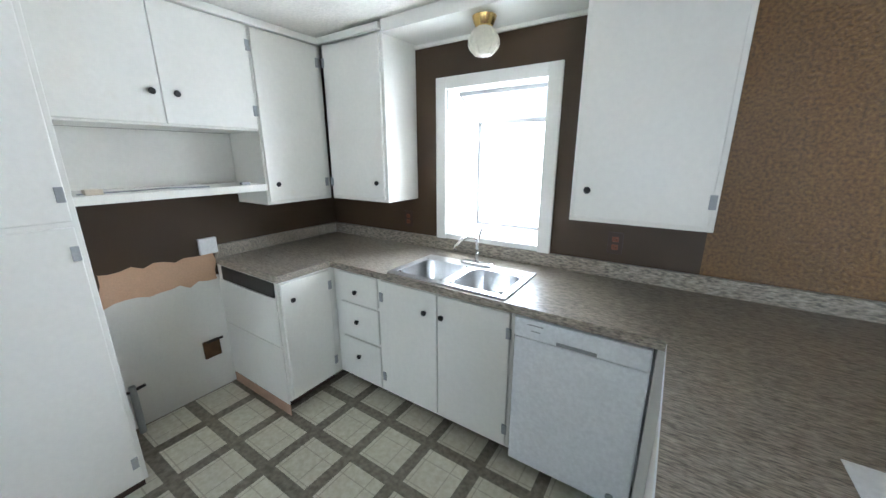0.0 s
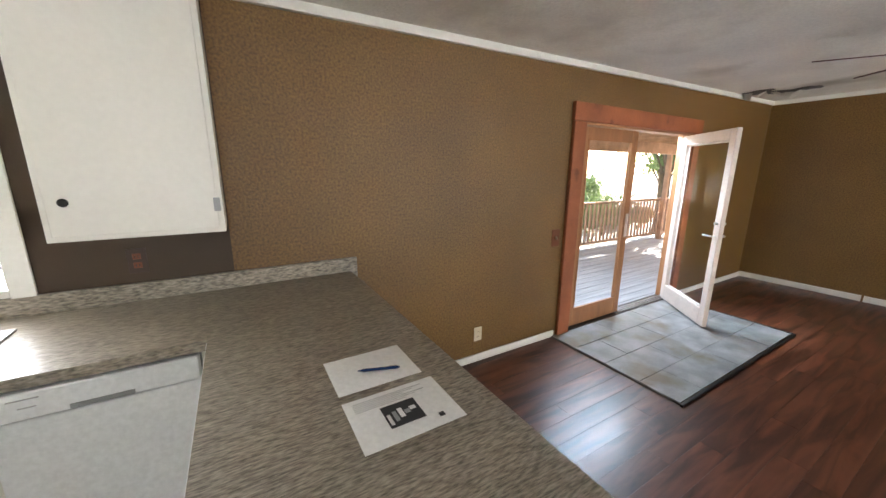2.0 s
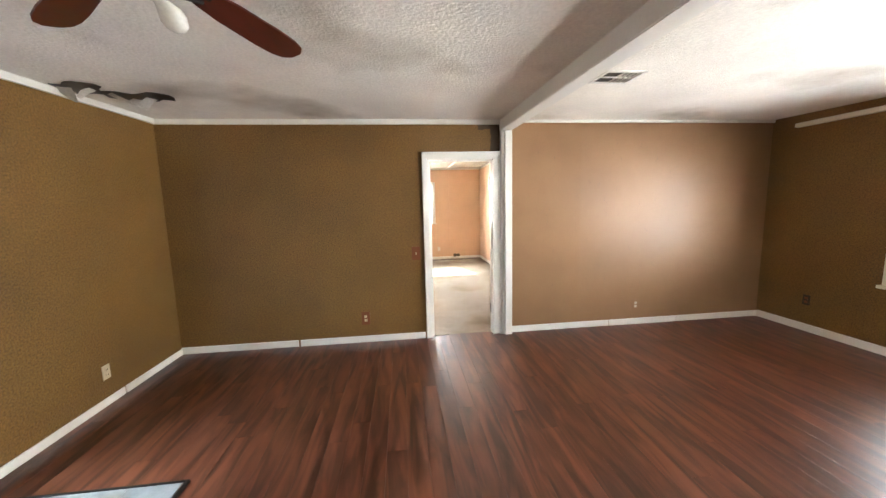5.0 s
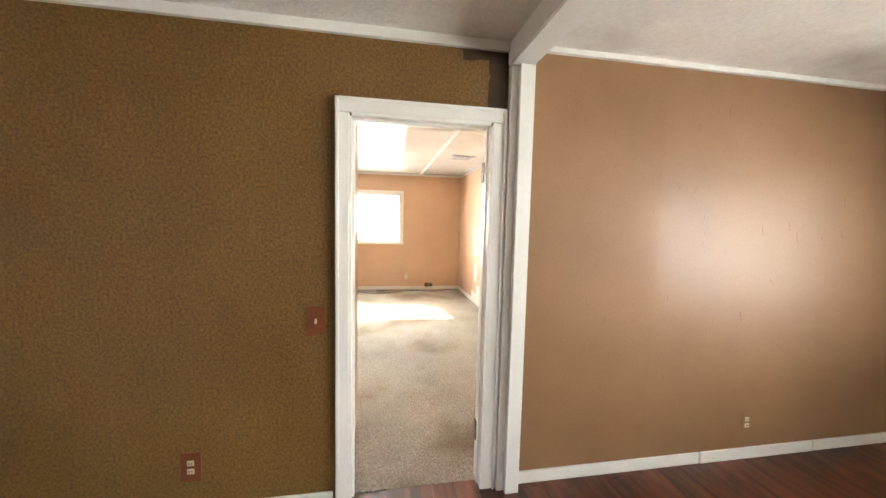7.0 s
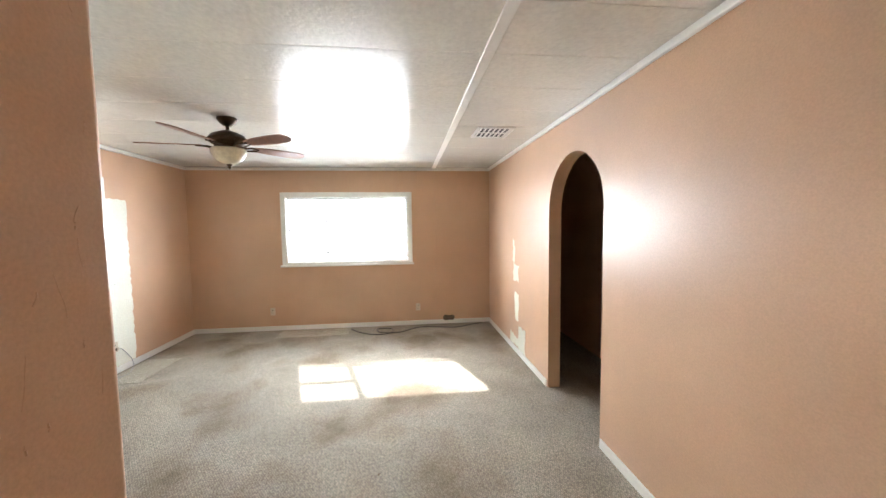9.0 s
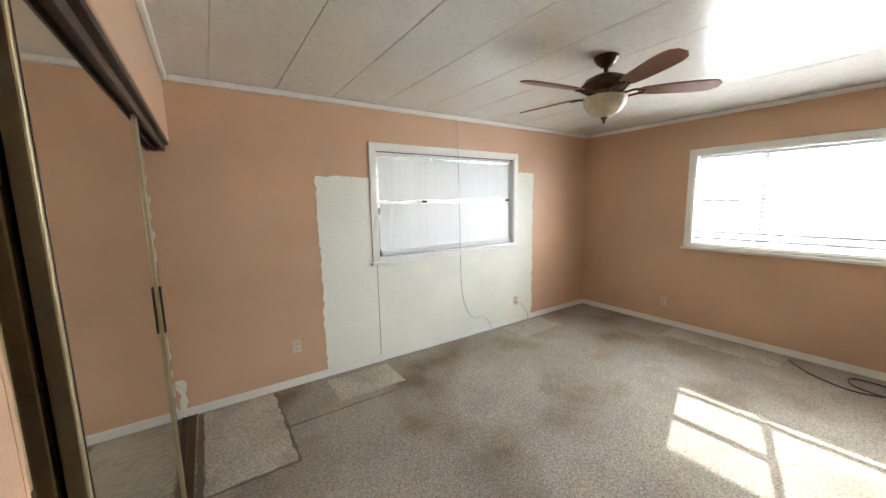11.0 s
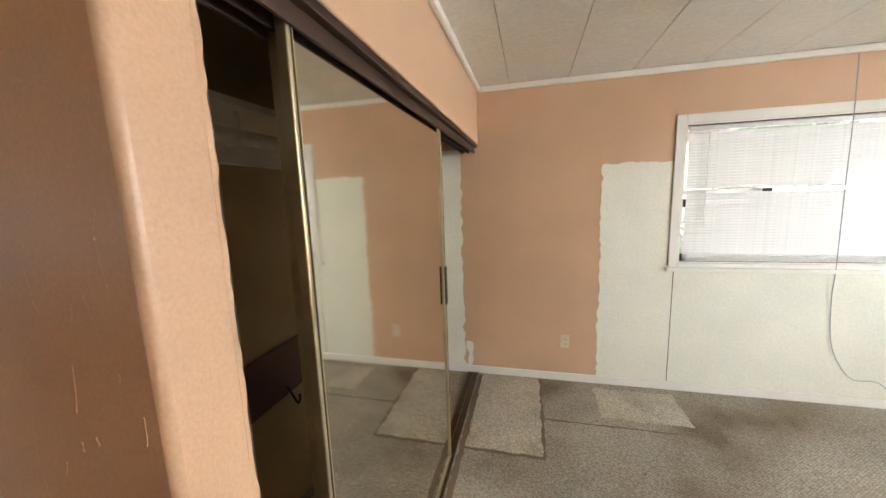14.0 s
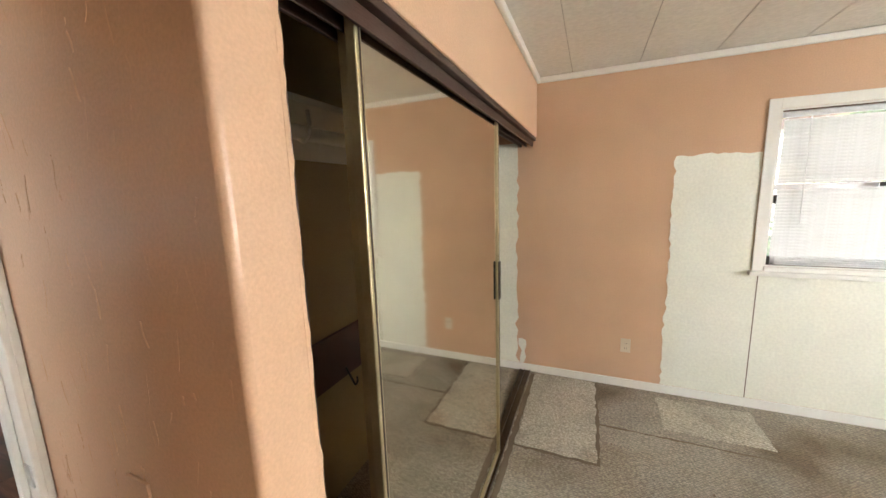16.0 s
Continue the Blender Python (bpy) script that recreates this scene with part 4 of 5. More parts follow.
plate("wall_outlet", (-0.55, Y_S + 0.002, 0.36), (0, 1, 0), "dark_wood", "outlet", "dark outlet on the window wall")
plate("wall_outlet", (1.645, -0.002, 0.36), (0, -1, 0), "ivory", "outlet", "ivory outlet on the peach wall")
plate("wall_outlet", (4.35, -0.004, 0.30), (0, -1, 0), "ivory", "outlet", "ivory outlet with a cable plugged in")
plate("wall_outlet", (BX - 0.002, -3.41, 0.29), (-1, 0, 0), "ivory", "outlet", "ivory outlet under the sunlit window")
plate("wall_outlet", (BX - 0.002, -1.16, 0.30), (-1, 0, 0), "ivory", "outlet", "ivory outlet near the corner")
plate("light_switch", (0.53, -2.709, 1.03), (0, -1, 0), "peach", "switch", "painted-over light switch on the closet end wall")
pb = thing("junction_box", (X_W, -1.12, 0.31), "open metal junction box in the stove gap", "junction box")
part("box", boxes([(X_W + 0.0025, X_W + 0.02, -1.17, -1.07, 0.25, 0.37)], 0.003), "bronze", pb)
part("cover", boxes([(X_W + 0.02, X_W + 0.026, -1.15, -1.05, 0.36, 0.375)]), "black", pb)
gp = thing("gas_pipe", (X_W + 0.03, -1.55, 0), "capped gas pipe stub beside the pantry", "pipe")
part("pipe", tube([(X_W + 0.06, -1.56, 0.0), (X_W + 0.06, -1.56, 0.3)], 0.017, 10, steps=1), "grey_plastic", gp)
part("valve", tube([(X_W + 0.06, -1.60, 0.27), (X_W + 0.06, -1.50, 0.28)], 0.009, 8, steps=1), "black", gp)
nt = thing("paper_note", (X_W, -1.04, 1.0), "small white card on the brown wall", "note")
part("card", boxes([(X_W + 0.002, X_W + 0.03, -1.09, -0.99, 0.95, 1.05)], 0.002), "paper", nt)

# ---- living room ----
# patio doorway
pd = thing("door_2", (-2.9, 0, 0), "patio doorway with rough cedar casing", "door frame", "", "structure")
part("casing", boxes([(-3.94, -3.79, -0.035, -0.001, 0.0, 1.925)], 0.006), "cedar", pd)
part("casing", boxes([(-1.975, -1.85, -0.035, -0.001, 0.0, 1.925)], 0.006), "cedar", pd)
part("header", boxes([(-3.95, -1.84, -0.038, -0.001, 1.927, 2.075)], 0.006), "cedar", pd)
part("frame", boxes([(-3.80, -3.775, 0.0, 0.13, 0.0, 1.945), (-2.0, -1.97, 0.0, 0.13, 0.0, 1.945), (-3.775, -2.0, 0.0, 0.13, 1.91, 1.948)], 0.003), "door_wood", pd)
part("threshold", boxes([(-3.775, -2.0, -0.02, 0.13, 0.0, 0.022)], 0.004), "black", pd, "dark metal threshold with ribs")
for i in range(3):
    part("rib", boxes([(-2.93, -2.0, 0.005 + 0.03 * i, 0.015 + 0.03 * i, 0.022, 0.03)]), "aluminium", pd)


def leaf(name, x0, x1, label, wood, inner):
    """Glazed door leaf built flat in the doorway, with stiles, rails, pane and lever."""
    t = thing(name, (x1, 0.04, 0.025), label, "door")
    z0, z1 = 0.028, 1.90
    w = 0.085
    for a, b in ((x0, x0 + w), (x1 - w, x1)):
        part("stile", box(a, b, 0.02, 0.062, z0, z1, 0.004), wood, t)
    part("rail", box(x0 + w, x1 - w, 0.02, 0.062, z0, z0 + 0.17, 0.004), wood, t)
    part("rail", box(x0 + w, x1 - w, 0.02, 0.062, z1 - 0.10, z1, 0.004), wood, t)
    part("bead", boxes([(x0 + w, x0 + w + 0.014, 0.016, 0.022, z0 + 0.17, z1 - 0.1), (x1 - w - 0.014, x1 - w, 0.016, 0.022, z0 + 0.17, z1 - 0.1),
                        (x0 + w, x1 - w, 0.016, 0.022, z0 + 0.17, z0 + 0.184), (x0 + w, x1 - w, 0.016, 0.022, z1 - 0.114, z1 - 0.1)]), wood, t)
    gl = part("pane", boxes([(x0 + w, x1 - w, 0.038, 0.044, z0 + 0.17, z1 - 0.1)]), "glass", t)
    gl.visible_shadow = False
    h = part("lock_plate", boxes([(x0 + 0.02, x0 + 0.06, 0.012, 0.02, 0.86, 1.10)] if inner else [(x1 - 0.06, x1 - 0.02, 0.012, 0.02, 0.86, 1.10)], 0.003), "pale_door" if not inner else "steel", t)
    if inner:
        for s in (-1, 1):
            y = 0.041 + s * 0.03
            part("lever", tube([(x0 + 0.04, 0.041 + s * 0.02, 0.93), (x0 + 0.04, 0.041 + s * 0.06, 0.93), (x0 + 0.08, 0.041 + s * 0.07, 0.93), (x0 + 0.15, 0.041 + s * 0.07, 0.925)], 0.008), "steel", h, smooth=True)
            part("bolt_turn", tube([(x0 + 0.04, 0.041 + s * 0.02, 1.05), (x0 + 0.04, 0.041 + s * 0.05, 1.05)], 0.012), "steel", h, smooth=True)
    return t


leaf("patio_door", -3.772, -2.945, "closed glazed patio door leaf in varnished wood", "door_wood", False)
open_leaf = leaf("patio_door", -2.91, -2.03, "glazed patio door leaf standing open into the room", "pale_door", True)
open_leaf.rotation_euler = (0, 0, radians(OPEN_ANGLE))

# tiled landing inside the door
bm = boxes([(-4.0, -1.95, -1.14, -0.002, 0.0005, 0.009)])
pl = fixed("floor_landing", bm, "grout", "grey tiled landing inside the patio door", "floor")
TILE_X, TILE_Y = 0.61, 0.2825
for r in range(4):
    x = -3.995 - (0.3 if r % 2 else 0.0)
    while x < -1.96:
        a, b = max(x, -3.995), min(x + TILE_X, -1.955)
        if b - a > 0.03:
            part("tile", box(a + 0.002, b - 0.002, -0.004 - TILE_Y * (r + 1) + 0.003, -0.004 - TILE_Y * r - 0.001, 0.009, 0.016, 0.0012), "tile", pl)
        x += TILE_X
part("edge_trim", boxes([(-4.012, -1.938, -1.158, -1.14, 0.0005, 0.019)], 0.002), "black", pl, "dark edge strip")
part("edge_trim", boxes([(-1.95, -1.936, -1.14, -0.04, 0.0005, 0.017)], 0.002), "black", pl)


def ceiling_fan(name, at, z_top, z_blade, blade, metal, radius, width, offset, label, flush):
    """Five-blade ceiling fan; flush: motor against the ceiling with bare bulbs, else canopy, rod and glass bowl."""
    x, y = at
    t = thing(name, (x, y, z_top), label, "ceiling fan")
    if flush:
        part("canopy", lathe(x, y, [(0.10, z_top - 0.0), (0.115, z_top - 0.012), (0.10, z_top - 0.03)]), metal, t, smooth=True)
        part("motor_housing", lathe(x, y, [(0.10, z_top - 0.028), (0.108, z_top - 0.05), (0.10, z_top - 0.11), (0.085, z_top - 0.15), (0.06, z_top - 0.165)]), blade, t, "red-brown wooden motor housing", True)
        for k in range(6):
            a = math.pi * k / 3
            part("housing_strap", tube([(x + 0.108 * math.cos(a), y + 0.108 * math.sin(a), z_top - 0.02), (x + 0.114 * math.cos(a), y + 0.114 * math.sin(a), z_top - 0.08), (x + 0.09 * math.cos(a), y + 0.09 * math.sin(a), z_top - 0.15)], 0.009, 6), metal, t)
        part("hub", lathe(x, y, [(0.07, z_top - 0.16), (0.085, z_top - 0.175), (0.08, z_top - 0.205), (0.05, z_top - 0.225), (0.045, z_top - 0.26), (0.02, z_top - 0.275)]), metal, t, smooth=True)
    else:
        part("canopy", lathe(x, y, [(0.075, z_top), (0.078, z_top - 0.012), (0.06, z_top - 0.04), (0.03, z_top - 0.065)]), metal, t, smooth=True)
        part("rod", lathe(x, y, [(0.014, z_top - 0.06), (0.014, z_top - 0.12)], 14), metal, t, smooth=True)
        part("motor_housing", lathe(x, y, [(0.03, z_top - 0.10), (0.07, z_top - 0.115), (0.125, z_top - 0.14), (0.145, z_top - 0.17), (0.14, z_top - 0.195), (0.105, z_top - 0.22), (0.10, z_top - 0.245), (0.06, z_top - 0.25)]), metal, t, smooth=True)
        for k in range(18):
            a = 2 * math.pi * k / 18
            part("rosette", turned([(0.012, 0), (0.01, 0.006), (0.003, 0.008)], (x + 0.143 * math.cos(a), y + 0.143 * math.sin(a), z_top - 0.18), (math.cos(a), math.sin(a), 0), 8), "bronze", t)
        b0 = z_top - 0.25
        part("glass_bowl", lathe(x, y, [(0.125, b0), (0.135, b0 - 0.01), (0.13, b0 - 0.045), (0.10, b0 - 0.09), (0.055, b0 - 0.118), (0.015, b0 - 0.127)]), "bowl", t, "cream alabaster glass bowl", True)
        part("finial", lathe(x, y, [(0.02, b0 - 0.122), (0.022, b0 - 0.132), (0.008, b0 - 0.145), (0.012, b0 - 0.152), (0.002, b0 - 0.168)], 14), metal, t, smooth=True)
    for k in range(5):
        a = radians(offset + 72 * k)
        c, s = math.cos(a), math.sin(a)
        m = Matrix.Translation((x, y, z_blade)) @ Matrix.Rotation(a, 4, "Z") @ Matrix.Rotation(radians(-12), 4, "X")
        r0 = 0.20
        prof = [(r0, 0.35), (r0 + 0.02, 0.62), (r0 + 0.12, 0.86), (radius * 0.75, 1.0), (radius - 0.08, 0.97), (radius - 0.03, 0.8), (radius, 0.35)]
        bm = bmesh.new()
        top = [Vector((r, width / 2 * w, 0.003)) for r, w in prof] + [Vector((r, -width / 2 * w, 0.003)) for r, w in reversed(prof)]
        up = [bm.verts.new(m @ v) for v in top]
        dn = [bm.verts.new(m @ (v - Vector((0, 0, 0.007)))) for v in top]
        bm.faces.new(up)
        bm.faces.new(dn)
        for i in range(len(up)):
            j = (i + 1) % len(up)
            bm.faces.new((up[i], up[j], dn[j], dn[i]))
        bl = part("blade", bm, blade, t)
        arm = bmesh.new()
        for sgn in (-1, 1):
            tube([m @ Vector(v) for v in ((0.07, 0.0, -0.012), (0.12, 0.03 * sgn, -0.018), (0.17, 0.035 * sgn, -0.008), (0.235, 0.012 * sgn, -0.007))], 0.0075, 6, arm, 4)
        part("blade_arm", arm, metal, bl)
    if flush:
        for k, up in ((0, 0), (1, 1), (2, 1)):
            a = radians(190 + 120 * k)
            c, s = math.cos(a), math.sin(a)
            zz = z_top - 0.255
            sock = part("lamp_socket", turned([(0.018, 0), (0.022, 0.02), (0.024, 0.05), (0.02, 0.055)], (x + 0.03 * c, y + 0.03 * s, zz), (c * 0.6, s * 0.6, -0.8), 14), metal, t, smooth=True)
            if k < 2:
                part("bulb", turned([(0.013, 0.05), (0.016, 0.07), (0.03, 0.10), (0.03, 0.12), (0.018, 0.14), (0.002, 0.146)], (x + 0.03 * c, y + 0.03 * s, zz), (c * 0.6, s * 0.6, -0.8), 16), "bulb", sock, smooth=True)
    return t


ceiling_fan("ceiling_fan", (-2.9, -1.77), ceil_z(-2.9) - 0.002, 2.185, "red_wood", "black", 0.66, 0.125, -21, "flush ceiling fan with dark red blades and bare bulbs", True)
ceiling_fan("ceiling_fan", (3.33, -1.78), CB - 0.002, 2.285, "fan_wood", "bronze", 0.66, 0.135, -46, "bronze ceiling fan with walnut blades and glass bowl", False)

# torn ceiling by the corner; a flat black patch stands for the shade inside
tc = thing("ceiling_damage", (-0.95, -0.35, ceil_z(-0.95)), "torn ceiling hole, its shade a black patch, with hanging flaps", "ceiling hole", "", "structure")
zc = ceil_z(-0.95)
hole = lambda u, v, d: (u, v, ceil_z(u) - 0.001 - 0.003 * d)
bm = ragged((-1.12, -0.30), (-0.86, -0.06), hole, bmesh.new(), 0.05, 0.06)
ragged((-0.92, -0.62), (-0.72, -0.22), hole, bm, 0.05, 0.06)
part("hole", bm, "black", tc)
for x, y, l, a in ((-1.05, -0.1, 0.16, 20), (-0.9, -0.28, 0.2, -35), (-0.78, -0.5, 0.14, 60), (-1.0, -0.25, 0.1, 100)):
    bm = bmesh.new()
    ca, sa = math.cos(radians(a)), math.sin(radians(a))
    pts = [(0, -0.04, 0), (0, 0.04, 0), (l * 0.5, 0.05, -0.025), (l * 0.5, -0.03, -0.03), (l, 0.01, -0.06), (l * 0.9, -0.02, -0.07)]
    v = [bm.verts.new((x + px * ca - py * sa, y + px * sa + py * ca, zc - 0.004 + pz)) for px, py, pz in pts]
    bm.faces.new((v[0], v[1], v[2], v[3]))
    bm.faces.new((v[3], v[2], v[4], v[5]))
    bmesh.ops.solidify(bm, geom=bm.faces[:], thickness=0.004)
    part("flap", bm, "ceiling", tc)


def ceiling_vent(name, x0, x1, y0, y1, z, label, half_open=False):
    t = thing(name, ((x0 + x1) / 2, (y0 + y1) / 2, z), label, "vent")
    # no duct is cut; a black sheet gives its shade behind the slats
    part("backing", boxes([(x0 + 0.02, x1 - 0.02, y0 + 0.02, y1 - 0.02, z - 0.003, z - 0.001)]), "black", t)
    part("frame", boxes([(x0, x1, y0, y0 + 0.025, z - 0.012, z - 0.001), (x0, x1, y1 - 0.025, y1, z - 0.012, z - 0.001), (x0, x0 + 0.025, y0 + 0.025, y1 - 0.025, z - 0.012, z - 0.001), (x1 - 0.025, x1, y0 + 0.025, y1 - 0.025, z - 0.012, z - 0.001),
                         ((x0 + x1) / 2 - 0.006, (x0 + x1) / 2 + 0.006, y0 + 0.025, y1 - 0.025, z - 0.012, z - 0.003)], 0.002), "white_paint", t)
    n = 7
    for i in range(n):
        yy = y0 + 0.04 + (y1 - y0 - 0.08) * i / (n - 1)
        if half_open and yy > (y0 + y1) / 2:
            continue
        b = box(x0 + 0.025, x1 - 0.025, yy - 0.008, yy + 0.008, z - 0.009, z - 0.007)
        bmesh.ops.rotate(b, verts=b.verts, cent=(0, yy, z - 0.008), matrix=Matrix.Rotation(radians(28), 3, "X"))
        part("slat", b, "white_paint", t)
    return t


ceiling_vent("ceiling_vent", -1.55, -1.30, -4.15, -3.85, ceil_z(-1.42), "pale ceiling air vent, half its slats missing", True)
ceiling_vent("ceiling_vent", 3.45, 3.82, -4.28, -3.92, CB, "white slatted ceiling air vent")


def mini_blind(t, axis, a0, a1, at, z0, z1, tilt, width=0.025, pitch=0.0215, slat_name="slat", gap=0.0):
    """Headrail, slats, bottom rail and ladder cords of a mini-blind, as parts of t."""
    def bar(lo, hi, d0, d1, zz0, zz1):
        return (lo, hi, at + d0, at + d1, zz0, zz1) if axis == "x" else (at + d0, at + d1, lo, hi, zz0, zz1)
    part("headrail", boxes([bar(a0, a1, -0.015, 0.015, z1 - 0.03, z1)], 0.002), "blind", t)
    part("bottom_rail", boxes([bar(a0, a1, -0.012, 0.012, z0, z0 + 0.016)], 0.002), "blind", t)
    n = int((z1 - 0.035 - z0 - 0.02) / pitch)
    mesh = None
    for i in range(n):
        zz = z0 + 0.03 + i * pitch
        if gap and abs(zz - gap) < pitch * 0.6:
            continue
        if mesh is None:
            bm = bmesh.new()
            q = []
            for k in range(4):
                d = (k / 3 - 0.5) * width
                rise = 0.0022 * (1 - (2 * k / 3 - 1) ** 2)
                c, s = math.cos(radians(tilt)), math.sin(radians(tilt))
                q.append((d * c - rise * s, d * s + rise * c))
            vs = [[bm.verts.new(((e, dd, h) if axis == "x" else (dd, e, h))) for dd, h in q] for e in (a0 + 0.004, a1 - 0.004)]
            for k in range(3):
                bm.faces.new((vs[0][k], vs[0][k + 1], vs[1][k + 1], vs[1][k]))
            mesh = bpy.data.meshes.new("slat")
            bm.to_mesh(mesh)
            bm.free()
            mesh.materials.append(M["blind"])
        sl = new(slat_name, mesh)
        sl.parent = t
        o = origin(t)
        sl.location = (-o.x, at - o.y, zz - o.z) if axis == "x" else (at - o.x, -o.y, zz - o.z)
    for f2 in (0.12, 0.5, 0.88):
        u = a0 + (a1 - a0) * f2
        for dd in (-0.013, 0.013):
            p0 = (u, at + dd, z0) if axis == "x" else (at + dd, u, z0)
            p1 = (u, at + dd, z1) if axis == "x" else (at + dd, u, z1)
            part("ladder_cord", tube([p0, p1], 0.0009, 4, steps=1), "blind", t)


def window_unit(name, axis, a0, a1, z0, z1, face, out, label, mull, rails, glow_pane=True):
    """Casing with a stool, aluminium frame, mullions and panes. face: the wall's face; out: +1 or -1, the way outdoors."""
    mid = (a0 + a1) / 2
    t = thing(name, (mid, face, z0) if axis == "x" else (face, mid, z0), label, "window", "", "structure")
    def bar(lo, hi, d0, d1, zz0, zz1):
        p, q = face + out * d0, face + out * d1
        p, q = min(p, q), max(p, q)
        return (lo, hi, p, q, zz0, zz1) if axis == "x" else (p, q, lo, hi, zz0, zz1)
    w = 0.065
    part("casing", boxes([bar(a0 - w, a0, -0.013, -0.002, z0 - 0.03, z1 + w), bar(a1, a1 + w, -0.013, -0.002, z0 - 0.03, z1 + w), bar(a0, a1, -0.013, -0.002, z1, z1 + w)], 0.004), "white_paint", t)
    part("window_sill", boxes([bar(a0 - w - 0.02, a1 + w + 0.02, -0.045, -0.002, z0 - 0.06, z0 - 0.03), bar(a0, a1, -0.02, -0.002, z0 - 0.03, z0)], 0.004), "white_paint", t)
    part("reveal", boxes([bar(a0, a0 + 0.012, -0.002, 0.14, z0, z1), bar(a1 - 0.012, a1, -0.002, 0.14, z0, z1), bar(a0 + 0.012, a1 - 0.012, -0.002, 0.14, z1 - 0.012, z1), bar(a0 + 0.012, a1 - 0.012, -0.002, 0.14, z0, z0 + 0.012)]), "white_paint", t)
    i0, i1, j0, j1 = a0 + 0.012, a1 - 0.012, z0 + 0.012, z1 - 0.012
    part("window_frame", boxes([bar(i0, i0 + 0.03, 0.08, 0.12, j0, j1), bar(i1 - 0.03, i1, 0.08, 0.12, j0, j1), bar(i0 + 0.03, i1 - 0.03, 0.08, 0.12, j1 - 0.03, j1), bar(i0 + 0.03, i1 - 0.03, 0.08, 0.12, j0, j0 + 0.03)], 0.002), "aluminium", t)
    for u in mull:
        part("mullion", boxes([bar(u - 0.022, u + 0.022, 0.08, 0.12, j0 + 0.03, j1 - 0.03)], 0.002), "aluminium", t)
    for lo, hi, zz in rails:
        part("meeting_rail", boxes([bar(lo, hi, 0.075, 0.115, zz - 0.018, zz + 0.018)], 0.002), "aluminium", t)
    g = part("pane", boxes([bar(i0 + 0.03, i1 - 0.03, 0.098, 0.102, j0 + 0.03, j1 - 0.03)]), "glass", t)
    g.visible_shadow = False
    return t


w2 = window_unit("window_2", "x", 2.46, 4.30, 1.06, 2.10, 0.0, 1, "aluminium window in white casing behind a closed blind", (), [(2.5, 4.27, 1.60)])
w3 = window_unit("window_3", "y", -3.27, -1.40, 1.05, 2.07, BX, 1, "sunlit window with white casing", (-2.0,), [(-1.98, -1.43, 1.55)])
w4 = window_unit("window_4", "x", -3.6, -1.22, 0.70, 1.85, Y_S, -1, "white-framed living room window with a blind", (-2.4,), [(-3.56, -1.26, 1.3)])
# unseen window, added so that light reaches the kitchen from the southwest
w5 = window_unit("added_window", "x", -7.9, -6.1, 0.70, 1.85, Y_S, -1, "unseen white-framed window added to light the kitchen", (-7.0,), [(-7.86, -6.14, 1.3)])
b2 = thing("mini_blind", (3.38, 0.05, 1.08), "closed white mini-blind in the bedroom window", "blind")
mini_blind(b2, "x", 2.50, 4.27, 0.05, 1.09, 2.08, 76, gap=1.605)
for u in (3.02, 4.22):
    part("clip", boxes([(u - 0.03, u + 0.03, 0.03, 0.036, 1.59, 1.615)], 0.002), "black", b2, "black plastic clip")
part("stacked_blind", boxes([(2.52, 4.25, 0.012, 0.03, 1.075 + 0.014 * k, 1.085 + 0.014 * k) for k in range(4)], 0.002), "blind", b2)
for z in (1.10, 1.52):
    part("clip", boxes([(2.475, 2.50, 0.02, 0.04, z - 0.03, z + 0.03)], 0.002), "black", b2)
# shadow lines in the gaps over and under the blind, put in as dark strips
for z in (2.084, 1.071):
    part("track_channel", boxes([(2.475, 4.285, 0.004, 0.012, z - 0.004, z + 0.004)]), "bronze", b2, "dark strip for the shadow line beside the blind")
part("wand", tube([(2.63, 0.03, 2.05), (2.635, 0.028, 1.35)], 0.004, 6, steps=1), "blind", b2)
b3 = thing("mini_blind", (BX + 0.05, -2.34, 1.06), "open white mini-blind in the sunlit window", "blind")
mini_blind(b3, "y", -3.25, -1.42, BX + 0.045, 1.07, 2.05, 19, 0.025, 0.044)
for z in (1.125, 1.20):
    part("bunched_slats", boxes([(BX + 0.032, BX + 0.058, -3.25, -1.42, z - 0.014, z + 0.014)], 0.003), "blind", b3)
b4 = thing("mini_blind", (-1.96, Y_S - 0.05, 0.72), "white mini-blind in the living room window", "blind")
mini_blind(b4, "x", -3.58, -1.24, Y_S - 0.04, 0.73, 1.83, 6)
# blind of the added window, cuts down its light
b5 = thing("mini_blind", (-7.0, Y_S - 0.05, 0.72), "white mini-blind in the added unseen window", "blind")
mini_blind(b5, "x", -7.88, -6.12, Y_S - 0.04, 0.73, 1.83, 6)
vb = thing("curtain_rail", (-1.9, Y_S + 0.05, 2.2), "white curtain rail over the window", "curtain rail")
part("rail", boxes([(-4.2, -0.3, Y_S + 0.002, Y_S + 0.07, 2.30, 2.345)], 0.006), "white_paint", vb)

